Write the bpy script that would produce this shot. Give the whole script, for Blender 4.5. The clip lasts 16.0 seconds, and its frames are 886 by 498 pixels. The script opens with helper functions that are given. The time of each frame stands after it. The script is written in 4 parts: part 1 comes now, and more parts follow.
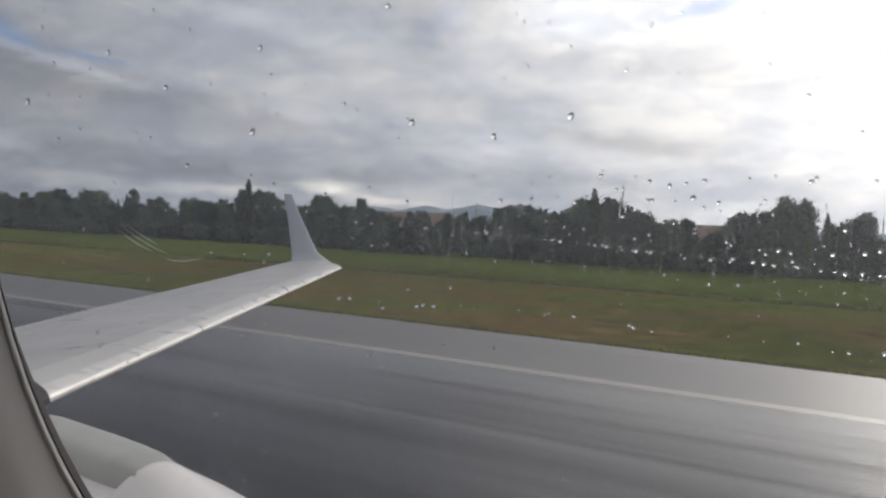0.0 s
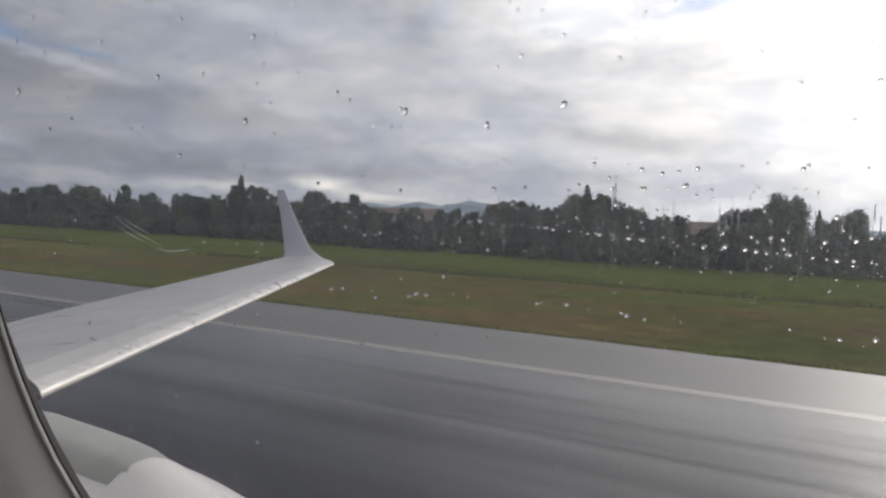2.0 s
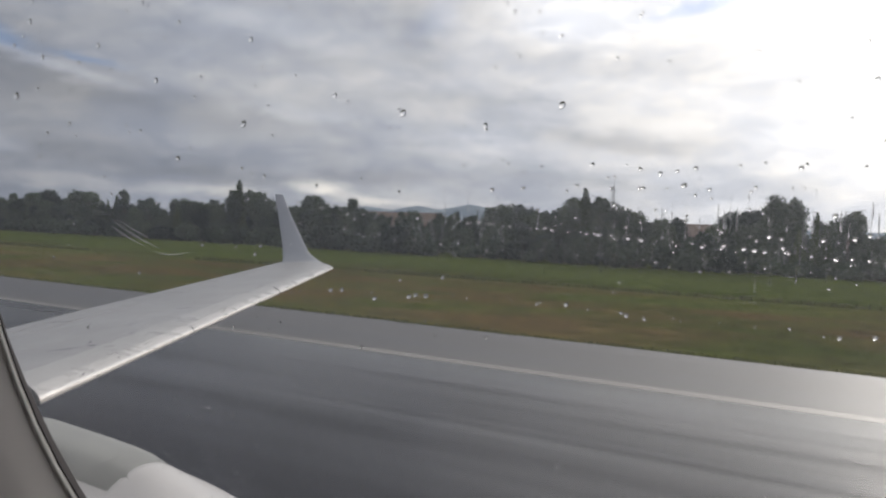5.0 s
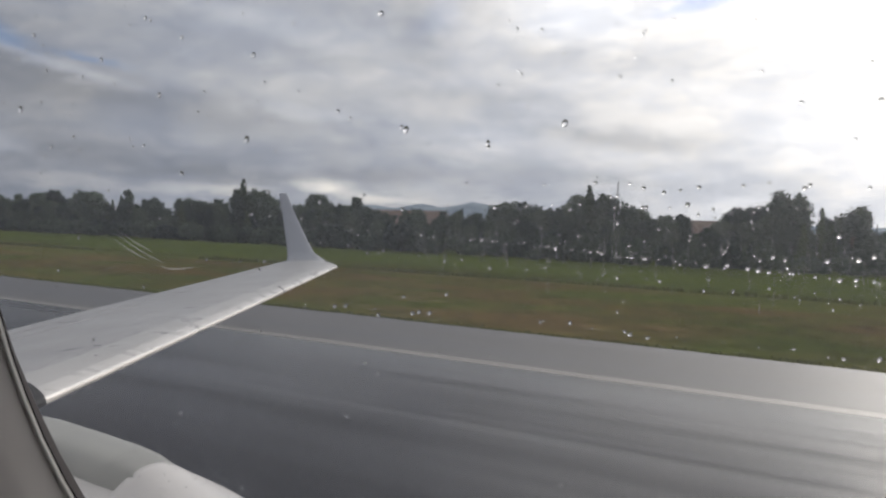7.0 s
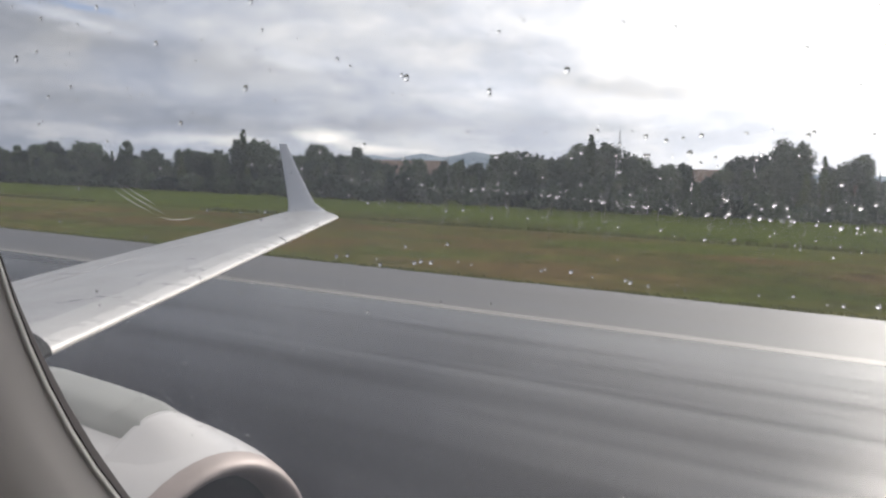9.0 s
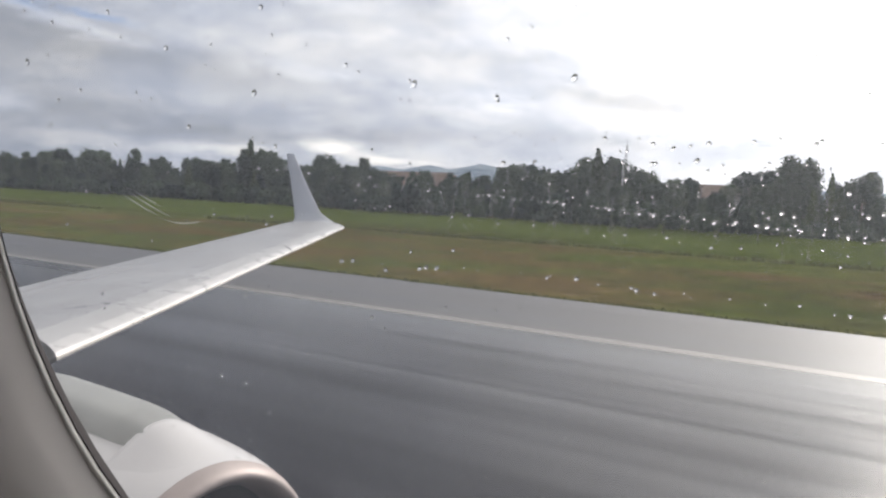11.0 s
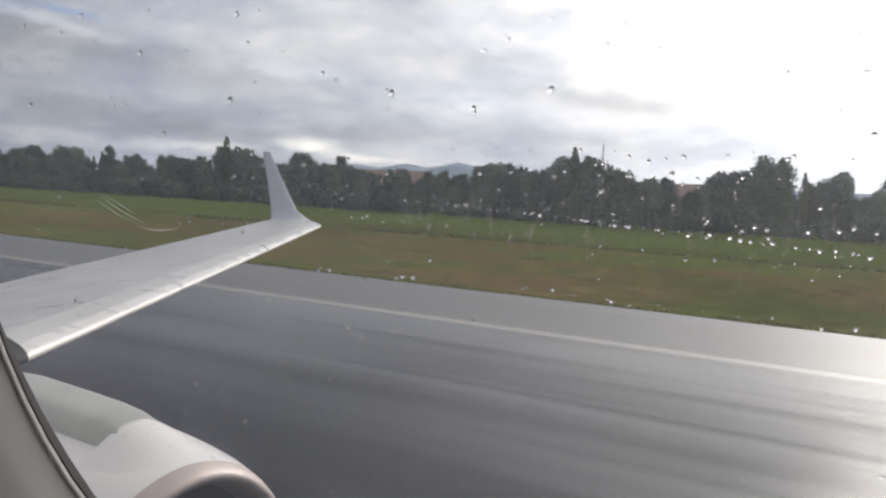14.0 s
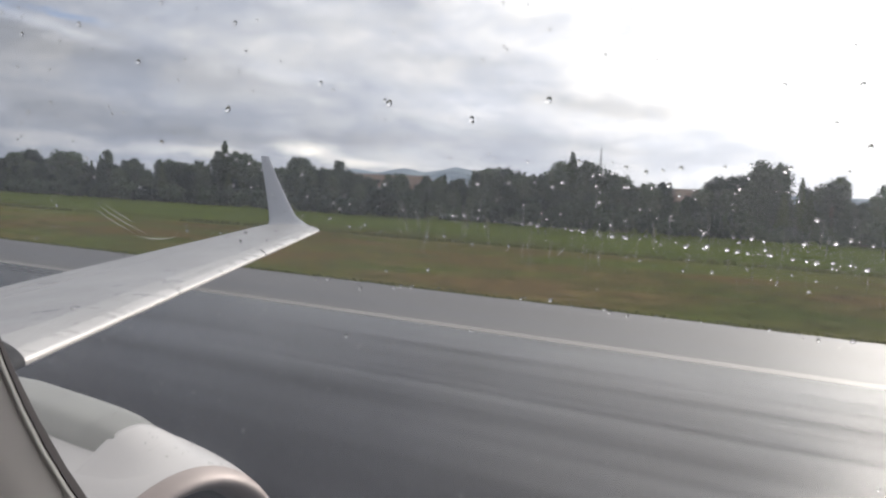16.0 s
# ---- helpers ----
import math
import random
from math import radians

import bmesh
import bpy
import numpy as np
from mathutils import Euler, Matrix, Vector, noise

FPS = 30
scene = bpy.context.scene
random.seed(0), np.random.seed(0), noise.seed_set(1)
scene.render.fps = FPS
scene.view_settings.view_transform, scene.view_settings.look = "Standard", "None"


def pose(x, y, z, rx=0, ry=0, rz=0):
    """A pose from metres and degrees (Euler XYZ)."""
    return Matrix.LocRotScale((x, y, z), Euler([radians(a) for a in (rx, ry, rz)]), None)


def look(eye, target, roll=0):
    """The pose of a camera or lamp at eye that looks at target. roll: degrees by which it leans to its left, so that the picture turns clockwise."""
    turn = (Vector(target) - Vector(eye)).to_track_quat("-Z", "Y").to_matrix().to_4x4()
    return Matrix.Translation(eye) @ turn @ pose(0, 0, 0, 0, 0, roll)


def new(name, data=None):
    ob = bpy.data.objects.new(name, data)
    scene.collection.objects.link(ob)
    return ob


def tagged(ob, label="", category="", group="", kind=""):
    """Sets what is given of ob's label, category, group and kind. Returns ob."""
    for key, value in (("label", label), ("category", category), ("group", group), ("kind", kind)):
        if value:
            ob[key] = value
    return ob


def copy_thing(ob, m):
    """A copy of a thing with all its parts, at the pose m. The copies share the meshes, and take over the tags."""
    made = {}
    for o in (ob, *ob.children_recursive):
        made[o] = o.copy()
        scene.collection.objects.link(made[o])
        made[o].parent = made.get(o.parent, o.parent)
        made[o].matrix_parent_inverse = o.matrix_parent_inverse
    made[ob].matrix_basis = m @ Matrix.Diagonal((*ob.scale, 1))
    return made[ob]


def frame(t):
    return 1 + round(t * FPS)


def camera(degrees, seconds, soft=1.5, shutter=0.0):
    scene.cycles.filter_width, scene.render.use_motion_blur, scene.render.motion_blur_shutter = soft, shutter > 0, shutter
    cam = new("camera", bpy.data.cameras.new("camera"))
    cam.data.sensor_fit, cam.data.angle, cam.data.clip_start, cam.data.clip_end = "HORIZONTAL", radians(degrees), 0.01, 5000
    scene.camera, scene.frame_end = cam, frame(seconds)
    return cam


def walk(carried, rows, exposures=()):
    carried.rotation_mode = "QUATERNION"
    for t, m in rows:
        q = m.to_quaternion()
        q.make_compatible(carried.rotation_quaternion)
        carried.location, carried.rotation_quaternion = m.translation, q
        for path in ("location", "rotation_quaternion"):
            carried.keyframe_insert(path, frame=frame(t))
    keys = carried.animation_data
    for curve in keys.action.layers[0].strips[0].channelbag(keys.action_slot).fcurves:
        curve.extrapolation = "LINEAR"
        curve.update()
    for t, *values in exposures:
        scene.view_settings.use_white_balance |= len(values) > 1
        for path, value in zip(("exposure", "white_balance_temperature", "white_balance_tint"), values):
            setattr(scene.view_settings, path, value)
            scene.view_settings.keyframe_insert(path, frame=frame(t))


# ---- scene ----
cam = camera(57.0, 16.0, soft=2.4)

# The eye sits by a port window; x runs to the nose, y out over the wing, z up from the runway.
# seconds, x, y, z, turn aft, tilt, lean
ROWS = [
    (0, 0.0, 0.0, 3.8980, 33.00, -1.74, 2.18),
    (0.5, 0.0, 0.0, 3.8976, 32.99, -2.00, 2.46),
    (1, 0.0, 0.0, 3.8973, 32.74, -1.92, 2.71),
    (1.5, 0.0, 0.0, 3.8969, 32.69, -2.06, 2.44),
    (2, 0.0, 0.0, 3.8965, 32.49, -1.99, 2.27),
    (2.5, 0.0, 0.0, 3.8954, 32.45, -1.95, 2.26),
    (3, 0.0, 0.0, 3.8942, 32.54, -1.85, 2.73),
    (3.5, 0.0, 0.0, 3.8931, 32.50, -1.61, 2.83),
    (4, 0.0, 0.0, 3.8920, 32.45, -2.34, 3.18),
    (4.5, 0.0, 0.0, 3.8940, 32.51, -1.43, 2.98),
    (5, 0.0, 0.0, 3.8960, 32.41, -1.72, 1.99),
    (7.3, 0.0, 0.0, 3.9000, 32.70, -1.98, 1.62),
    (7.5, 0.0, 0.0, 3.9000, 32.67, -2.39, 1.58),
    (8, 0.0, 0.0, 3.9000, 32.41, -5.59, 0.53),
    (8.5, 0.0, 0.0, 3.9000, 32.25, -6.16, 1.03),
    (9, 0.0, 0.0, 3.8998, 32.68, -5.38, 1.42),
    (11.5, 0.0, 0.0, 3.8985, 33.10, -4.51, 2.27),
    (12, 0.0, 0.0, 3.8992, 32.99, -4.45, 2.48),
    (12.5, 0.0, 0.0, 3.9000, 32.89, -4.43, 2.45),
    (13, 0.0, 0.0, 3.9003, 32.56, -4.55, 2.43),
    (13.5, 0.0, 0.0, 3.9006, 31.75, -4.62, 2.81),
    (14, 0.0, 0.0, 3.9009, 31.50, -4.61, 2.35),
    (14.5, 0.0, 0.0, 3.9011, 31.24, -4.53, 2.84),
    (15, 0.0, 0.0, 3.9014, 31.51, -4.54, 2.34),
    (15.5, 0.0, 0.0, 3.9017, 31.39, -4.22, 2.52),
    (16, 0.0, 0.0, 3.9020, 31.37, -4.28, 2.40),
]
walk(cam, [(t, pose(x, y, z, 90 + tilt, 0, turn) @ pose(0, 0, 0, 0, 0, lean)) for t, x, y, z, turn, tilt, lean in ROWS],
     exposures=[(0, 0.05), (5, 0.05), (7.5, 0.03), (8.5, 0.40), (9, 0.54), (11.5, 0.66), (12.5, 0.60), (13.2, 0.48), (16, 0.48)])

# ---- sky and sun ----
SUN_AFT, SUN_UP = -5.0, 27.0
sun_way = Vector((-math.sin(radians(SUN_AFT)) * math.cos(radians(SUN_UP)),
                  math.cos(radians(SUN_AFT)) * math.cos(radians(SUN_UP)), math.sin(radians(SUN_UP))))


# clouds by bearing aft of abeam, height, half width, half height (degrees), slope and strength
BANKS = [(64, 6.0, 10, 9, 0.0, -0.28), (53, 7.6, 9, 1.2, 0.10, -0.20), (52, 3.4, 9, 1.3, 0.05, -0.18), (47, 2.6, 7, 0.6, 0.0, -0.12), (35, 12.6, 2.4, 2.6, 0.7, -0.14),
         (58, 9.1, 5, 0.5, 0.22, 0.30), (61.5, 4.2, 2.5, 0.8, 0.1, 0.30), (43, 12.8, 6, 1.0, 0.12, 0.16), (43, 7.5, 4.5, 0.5, 0.05, 0.18),
         (20.0, 5.9, 5.2, 0.66, 0.02, -0.24), (21, 3.1, 5, 0.4, 0.0, -0.12), (30, 5.4, 5, 1.6, 0.0, 0.12), (25.5, 14.6, 4.0, 2.0, 0.2, 0.25),
         (21, 11.0, 6, 0.9, 0.12, -0.12), (32, 8.9, 7, 0.6, 0.05, -0.10), (37, 3.0, 4, 0.5, 0.0, -0.16), (14, 13.0, 6, 2.0, -0.15, -0.16), (10, 9.5, 5, 0.8, 0.1, -0.10)]
RIFTS = [(61.5, 10.6, 2.6, 0.70, 0.12, 0.8), (56.5, 9.9, 2.0, 0.30, 0.1, 0.6), (15.5, 14.7, 3.0, 0.65, -0.22, 1.0), (33.5, 14.0, 2.0, 1.2, -0.4, 0.22)]
PUFFS = [(41.5, 2.1, 2.1, 0.60, 0.03, 0.95), (37.0, 1.5, 3.2, 0.35, 0.0, 0.45), (49, 1.5, 3.5, 0.4, 0.0, 0.4), (57, 1.9, 3, 0.5, 0.0, 0.3)]


def build_world():
    w = bpy.data.worlds.new("overcast_sky")
    scene.world = w
    w.use_nodes = True
    nt = w.node_tree
    nt.nodes.clear()
    N, L = nt.nodes.new, nt.links.new
    out, bg = N("ShaderNodeOutputWorld"), N("ShaderNodeBackground")
    L(bg.outputs[0], out.inputs[0])

    def m(op, a, b=None, c=None, clamp=False):
        n = N("ShaderNodeMath")
        n.operation, n.use_clamp = op, clamp
        for i, v in enumerate((a, b, c)):
            if v is None:
                continue
            if isinstance(v, (int, float)):
                n.inputs[i].default_value = v
            else:
                L(v, n.inputs[i])
        return n.outputs[0]

    def ramp(fac, stops):
        n = N("ShaderNodeValToRGB")
        while len(n.color_ramp.elements) < len(stops):
            n.color_ramp.elements.new(0.5)
        for e, (p, c) in zip(n.color_ramp.elements, stops):
            e.position, e.color = p, (*c, 1) if len(c) == 3 else c
        L(fac, n.inputs[0])
        return n.outputs[0]

    def mix(fac, a, b, kind="MIX"):
        n = N("ShaderNodeMix")
        n.data_type, n.blend_type = "RGBA", kind
        if isinstance(fac, (int, float)):
            n.inputs[0].default_value = fac
        else:
            L(fac, n.inputs[0])
        for i, v in ((6, a), (7, b)):
            if isinstance(v, tuple):
                n.inputs[i].default_value = (*v, 1)
            else:
                L(v, n.inputs[i])
        return n.outputs[2]

    co = N("ShaderNodeTexCoord").outputs["Generated"]
    nor = N("ShaderNodeVectorMath")
    nor.operation = "NORMALIZE"
    L(co, nor.inputs[0])
    way = nor.outputs[0]
    sep = N("ShaderNodeSeparateXYZ")
    L(way, sep.inputs[0])
    up = m("MAXIMUM", sep.outputs[2], 0.0)
    flat = m("ADD", up, 0.25)
    deck = N("ShaderNodeCombineXYZ")
    L(m("DIVIDE", sep.outputs[0], flat), deck.inputs[0])
    L(m("DIVIDE", sep.outputs[1], flat), deck.inputs[1])

    def cloud(scale, detail, rough, offset, distort=0.0):
        mp = N("ShaderNodeMapping")
        mp.inputs["Location"].default_value = offset
        mp.inputs["Rotation"].default_value = (0, 0, radians(-33))
        mp.inputs["Scale"].default_value = (0.8, 1.0, 1.0)
        L(deck.outputs[0], mp.inputs[0])
        n = N("ShaderNodeTexNoise")
        n.inputs["Scale"].default_value, n.inputs["Detail"].default_value = scale, detail
        n.inputs["Roughness"].default_value, n.inputs["Distortion"].default_value = rough, distort
        L(mp.outputs[0], n.inputs[0])
        return n.outputs[0]

    big = cloud(0.75, 6, 0.52, (3.1, 1.7, 0), 0.3)
    mid = cloud(2.6, 6, 0.52, (7.3, 4.1, 2), 0.35)
    body = m("ADD", m("MULTIPLY", big, 0.34), m("ADD", m("MULTIPLY", mid, 0.28), 0.19))
    # flat banks of stratus low over the horizon, by bearing and height
    bearing = m("ARCTAN2", sep.outputs[0], sep.outputs[1])
    polar = N("ShaderNodeCombineXYZ")
    L(bearing, polar.inputs[0])
    L(m("MULTIPLY", sep.outputs[2], 4.0), polar.inputs[1])

    def bank(scale, detail, offset, tall=1.0):
        mp = N("ShaderNodeMapping")
        mp.inputs["Location"].default_value = offset
        mp.inputs["Rotation"].default_value = (0, 0, radians(-7))
        mp.inputs["Scale"].default_value = (1, tall, 1)
        L(polar.outputs[0], mp.inputs[0])
        n = N("ShaderNodeTexNoise")
        n.inputs["Scale"].default_value, n.inputs["Detail"].default_value, n.inputs["Roughness"].default_value = scale, detail, 0.62
        n.inputs["Distortion"].default_value = 0.25
        L(mp.outputs[0], n.inputs[0])
        return n.outputs[0]

    banks = bank(3.4, 7, (2.3, 0.4, 1.0))
    low = ramp(up, [(0.0, (1, 1, 1)), (0.24, (0, 0, 0))])
    body = m("ADD", body, m("MULTIPLY", m("MULTIPLY", m("SUBTRACT", banks, 0.51), low), 0.22))
    grey = ramp(body, [(0.38, (0.240, 0.264, 0.318)), (0.46, (0.282, 0.306, 0.358)), (0.53, (0.340, 0.360, 0.405)), (0.60, (0.43, 0.440, 0.465))])
    # an overcast deck is brightest overhead
    zen = ramp(up, [(0.24, (0, 0, 0)), (0.85, (1, 1, 1))])
    grey = mix(zen, grey, (0.46, 0.45, 0.437))
    # a few clear gaps high up
    sky = N("ShaderNodeTexSky")
    sky.sky_type, sky.sun_disc = "NISHITA", False
    sky.sun_elevation, sky.sun_rotation = radians(SUN_UP), radians(-SUN_AFT)
    blue = mix(1.0, sky.outputs[0], (0.058, 0.066, 0.090), "MULTIPLY")
    gap = ramp(cloud(0.9, 5, 0.5, (11.0, 2.4, 5), 0.2), [(0.56, (0, 0, 0)), (0.66, (1, 1, 1))])
    gap = m("MULTIPLY", gap, ramp(up, [(0.24, (0, 0, 0)), (0.40, (1, 1, 1))]))
    # bearing aft of abeam and height, in degrees, ruffled by fine wisps
    wisp_a, wisp_b, wisp_c, puffy = bank(4.2, 7, (5.1, 0.2, 3.0), 0.6), bank(5.6, 7, (1.4, 6.0, 7.0), 0.6), bank(16.0, 6, (8.8, 3.0, 2.0), 0.6), bank(5.5, 7, (2.2, 5.0, 9.0), 0.55)
    aft = m("ADD", m("MULTIPLY", bearing, -180 / math.pi), m("MULTIPLY", m("SUBTRACT", wisp_a, 0.5), 8.0))
    high = m("MULTIPLY", m("ARCSINE", sep.outputs[2]), 180 / math.pi)
    high = m("ADD", high, m("MULTIPLY", m("SUBTRACT", wisp_b, 0.5), 2.6))
    high = m("ADD", high, m("MULTIPLY", m("SUBTRACT", wisp_c, 0.5), 1.1))

    def shape(a0, e0, ra, re, slope):
        """One long soft cloud round a bearing and a height: 1 in its middle, 0 outside."""
        da = m("SUBTRACT", aft, a0)
        u = m("MULTIPLY", da, 1 / ra)
        v = m("MULTIPLY", m("SUBTRACT", m("SUBTRACT", high, e0), m("MULTIPLY", da, slope)), 1 / re)
        return m("POWER", math.e, m("MULTIPLY", m("POWER", m("ADD", m("MULTIPLY", u, u), m("MULTIPLY", v, v)), 1.4), -1.0))

    rift = 0.0
    for a0, e0, ra, re, slope, amp in RIFTS:
        rift = m("MAXIMUM", m("MULTIPLY", shape(a0, e0, ra, re, slope), amp), rift)
    gap = m("MAXIMUM", gap, rift)
    cover = mix(m("MULTIPLY", gap, 0.95), grey, blue)
    # pale puffs close to the horizon
    for a0, e0, ra, re, slope, amp in PUFFS:
        cover = mix(m("MULTIPLY", shape(a0, e0, ra, re, slope), amp), cover, (0.80, 0.77, 0.72))
    # sunlight through the deck round the sun
    dot = N("ShaderNodeVectorMath")
    dot.operation = "DOT_PRODUCT"
    L(way, dot.inputs[0])
    dot.inputs[1].default_value = sun_way
    d = m("MAXIMUM", dot.outputs["Value"], 0.0)
    glow = m("ADD", m("MULTIPLY", m("POWER", d, 5.6), 1.20), m("MULTIPLY", m("POWER", d, 34.0), 3.0))
    glow = m("MULTIPLY", glow, m("MULTIPLY_ADD", rift, -0.7, 1.0))
    thin = ramp(body, [(0.38, (0.62, 0.63, 0.64)), (0.50, (0.88, 0.88, 0.88)), (0.60, (1, 1, 1))])
    lit = mix(1.0, thin, (1.0, 0.955, 0.89), "MULTIPLY")
    addc = N("ShaderNodeVectorMath")
    addc.operation = "SCALE"
    L(lit, addc.inputs[0])
    L(glow, addc.inputs["Scale"])
    total = mix(1.0, cover, addc.outputs[0], "ADD")
    # banks and thin places that stand out of the deck
    share = 1.0
    for a0, e0, ra, re, slope, amp in BANKS:
        share = m("ADD", m("MULTIPLY", shape(a0, e0, ra, re, slope), amp), share)
    heap = ramp(m("ADD", puffy, m("MULTIPLY", m("SUBTRACT", wisp_c, 0.5), 0.35)), [(0.40, (0, 0, 0)), (0.50, (0.45, 0.45, 0.45)), (0.62, (1, 1, 1))])
    fleck = ramp(wisp_c, [(0.46, (0, 0, 0)), (0.60, (1, 1, 1))])
    share = m("MULTIPLY", share, m("ADD", m("MULTIPLY", heap, 0.21), m("MULTIPLY_ADD", fleck, 0.07, 0.90)))
    total = mix(1.0, total, mix(heap, (0.965, 0.99, 1.04), (1.025, 1.0, 0.955)), "MULTIPLY")
    scaled = N("ShaderNodeVectorMath")
    scaled.operation = "SCALE"
    L(total, scaled.inputs[0])
    L(m("MAXIMUM", share, 0.2), scaled.inputs["Scale"])
    total = scaled.outputs[0]
    L(total, bg.inputs[0])
    bg.inputs[1].default_value = 1.0


build_world()
sun = new("sun", bpy.data.lights.new("sun", "SUN"))
sun.data.energy, sun.data.angle, sun.data.color = 1.2, radians(20), (1.0, 0.94, 0.86)
sun.matrix_world = look(sun_way * 100, (0, 0, 0))


# ---- materials ----
class Mat:
    """A small node builder round one principled material."""

    def __init__(self, name, base, rough=0.5, metal=0.0, spec=0.5):
        self.m = bpy.data.materials.new(name)
        self.m.use_nodes = True
        self.nt = self.m.node_tree
        self.p = self.nt.nodes["Principled BSDF"]
        self.out = self.nt.nodes["Material Output"]
        self.p.inputs["Base Color"].default_value = (*base, 1)
        self.p.inputs["Roughness"].default_value = rough
        self.p.inputs["Metallic"].default_value = metal
        self.p.inputs["Specular IOR Level"].default_value = spec

    def node(self, kind, **values):
        n = self.nt.nodes.new(kind)
        for k, v in values.items():
            n.inputs[k].default_value = v
        return n

    def link(self, a, b):
        self.nt.links.new(a, b)

    def noise(self, scale, stretch=(1, 1, 1), detail=5, rough=0.55, offset=(0, 0, 0)):
        co = self.node("ShaderNodeTexCoord")
        mp = self.node("ShaderNodeMapping", Scale=stretch, Location=offset)
        self.link(co.outputs["Object"], mp.inputs[0])
        n = self.node("ShaderNodeTexNoise", Scale=scale, Detail=detail, Roughness=rough)
        self.link(mp.outputs[0], n.inputs[0])
        return n.outputs[0]

    def ramp(self, fac, stops):
        n = self.node("ShaderNodeValToRGB")
        while len(n.color_ramp.elements) < len(stops):
            n.color_ramp.elements.new(0.5)
        for e, (p, c) in zip(n.color_ramp.elements, stops):
            e.position, e.color = p, (c, c, c, 1) if isinstance(c, (int, float)) else (*c, 1)
        self.link(fac, n.inputs[0])
        return n.outputs[0]

    def mix(self, fac, a, b, kind="MIX"):
        n = self.node("ShaderNodeMix")
        n.data_type, n.blend_type = "RGBA", kind
        for i, v in ((0, fac), (6, a), (7, b)):
            if isinstance(v, (int, float)):
                n.inputs[i].default_value = v if i == 0 else (v, v, v, 1)
            elif isinstance(v, tuple):
                n.inputs[i].default_value = (*v, 1)
            else:
                self.link(v, n.inputs[i])
        return n.outputs[2]

    def base(self, c):
        self.link(c, self.p.inputs["Base Color"])

    def rough(self, c):
        self.link(c, self.p.inputs["Roughness"])

    def bump(self, h, strength=0.3, distance=0.01):
        n = self.node("ShaderNodeBump", Strength=strength, Distance=distance)
        self.link(h, n.inputs["Height"])
        self.link(n.outputs[0], self.p.inputs["Normal"])


def asphalt(name, dark, light, rough_lo, rough_hi, seed, lane=False, wet_share=0.5):
    a = Mat(name, dark, spec=wet_share)
    streak = a.noise(1.0, (0.012, 0.38, 1), 3, 0.55, (seed, 0, 0))
    fine = a.noise(1.0, (0.06, 1.5, 1), 3, 0.5, (0, seed, 0))
    patch = a.noise(0.06, (0.35, 1.6, 1), 4, 0.5, (seed, seed, 0))
    c = a.mix(a.ramp(streak, [(0.38, 0.0), (0.64, 1.0)]), dark, light)
    c = a.mix(0.5, c, a.ramp(fine, [(0.3, 0.55), (0.7, 1.3)]), "MULTIPLY")
    c = a.mix(0.35, c, a.ramp(patch, [(0.35, 0.6), (0.65, 1.2)]), "MULTIPLY")
    a.base(c)
    a.rough(a.mix(0.5, a.ramp(streak, [(0.35, rough_lo), (0.65, rough_hi)]), a.ramp(patch, [(0.35, rough_lo), (0.62, rough_hi)])))
    # rubber laid down along the landing lane dulls the film of water there
    if lane:
        co = a.node("ShaderNodeTexCoord")
        sep = a.node("ShaderNodeSeparateXYZ")
        a.link(co.outputs["Object"], sep.inputs[0])

        def across(wander, offset):
            """Place across the runway, in lengths of 30 m, that wanders slowly along it."""
            n1 = a.node("ShaderNodeMath")
            n1.operation = "MULTIPLY_ADD"
            a.link(a.noise(1.0, (0.02, 0.0, 1), 3, 0.5, offset), n1.inputs[0])
            n1.inputs[1].default_value = wander
            a.link(sep.outputs[1], n1.inputs[2])
            n2 = a.node("ShaderNodeMath")
            n2.operation = "DIVIDE"
            a.link(n1.outputs[0], n2.inputs[0])
            n2.inputs[1].default_value = 30.0
            return n2.outputs[0]

        film = a.ramp(across(2.4, (8, 3, 0)), [(0.15, 0.072), (0.34, 0.074), (0.47, 0.070), (0.58, 0.096), (0.66, 0.15), (0.70, 0.18), (0.75, 0.18)])
        film = a.mix(1.0, film, a.ramp(a.noise(1.0, (0.032, 0.30, 1), 3, 0.55, (3, 7, 0)), [(0.36, 0.58), (0.62, 1.55)]), "MULTIPLY")
        film = a.mix(1.0, film, a.ramp(a.noise(1.0, (0.030, 1.5, 1), 2, 0.5, (2, 9, 0)), [(0.36, 0.78), (0.64, 1.22)]), "MULTIPLY")
        film = a.mix(1.0, film, a.ramp(a.noise(1.0, (0.09, 0.16, 1), 3, 0.5, (5, 1, 0)), [(0.34, 0.55), (0.66, 1.45)]), "MULTIPLY")
        # a paler seam between two paving lanes
        band = a.ramp(across(1.2, (1, 1, 1)), [(0.455, 0.0), (0.466, 0.35), (0.477, 0.0)])
        a.base(a.mix(band, c, (0.055, 0.053, 0.056)))
        film = a.mix(band, film, 0.20)
        a.link(film, a.p.inputs["Specular IOR Level"])
        a.rough(a.ramp(a.noise(1.0, (0.02, 0.45, 1), 2, 0.5, (6, 4, 0)), [(0.35, 0.17), (0.65, 0.28)]))
    return a.m


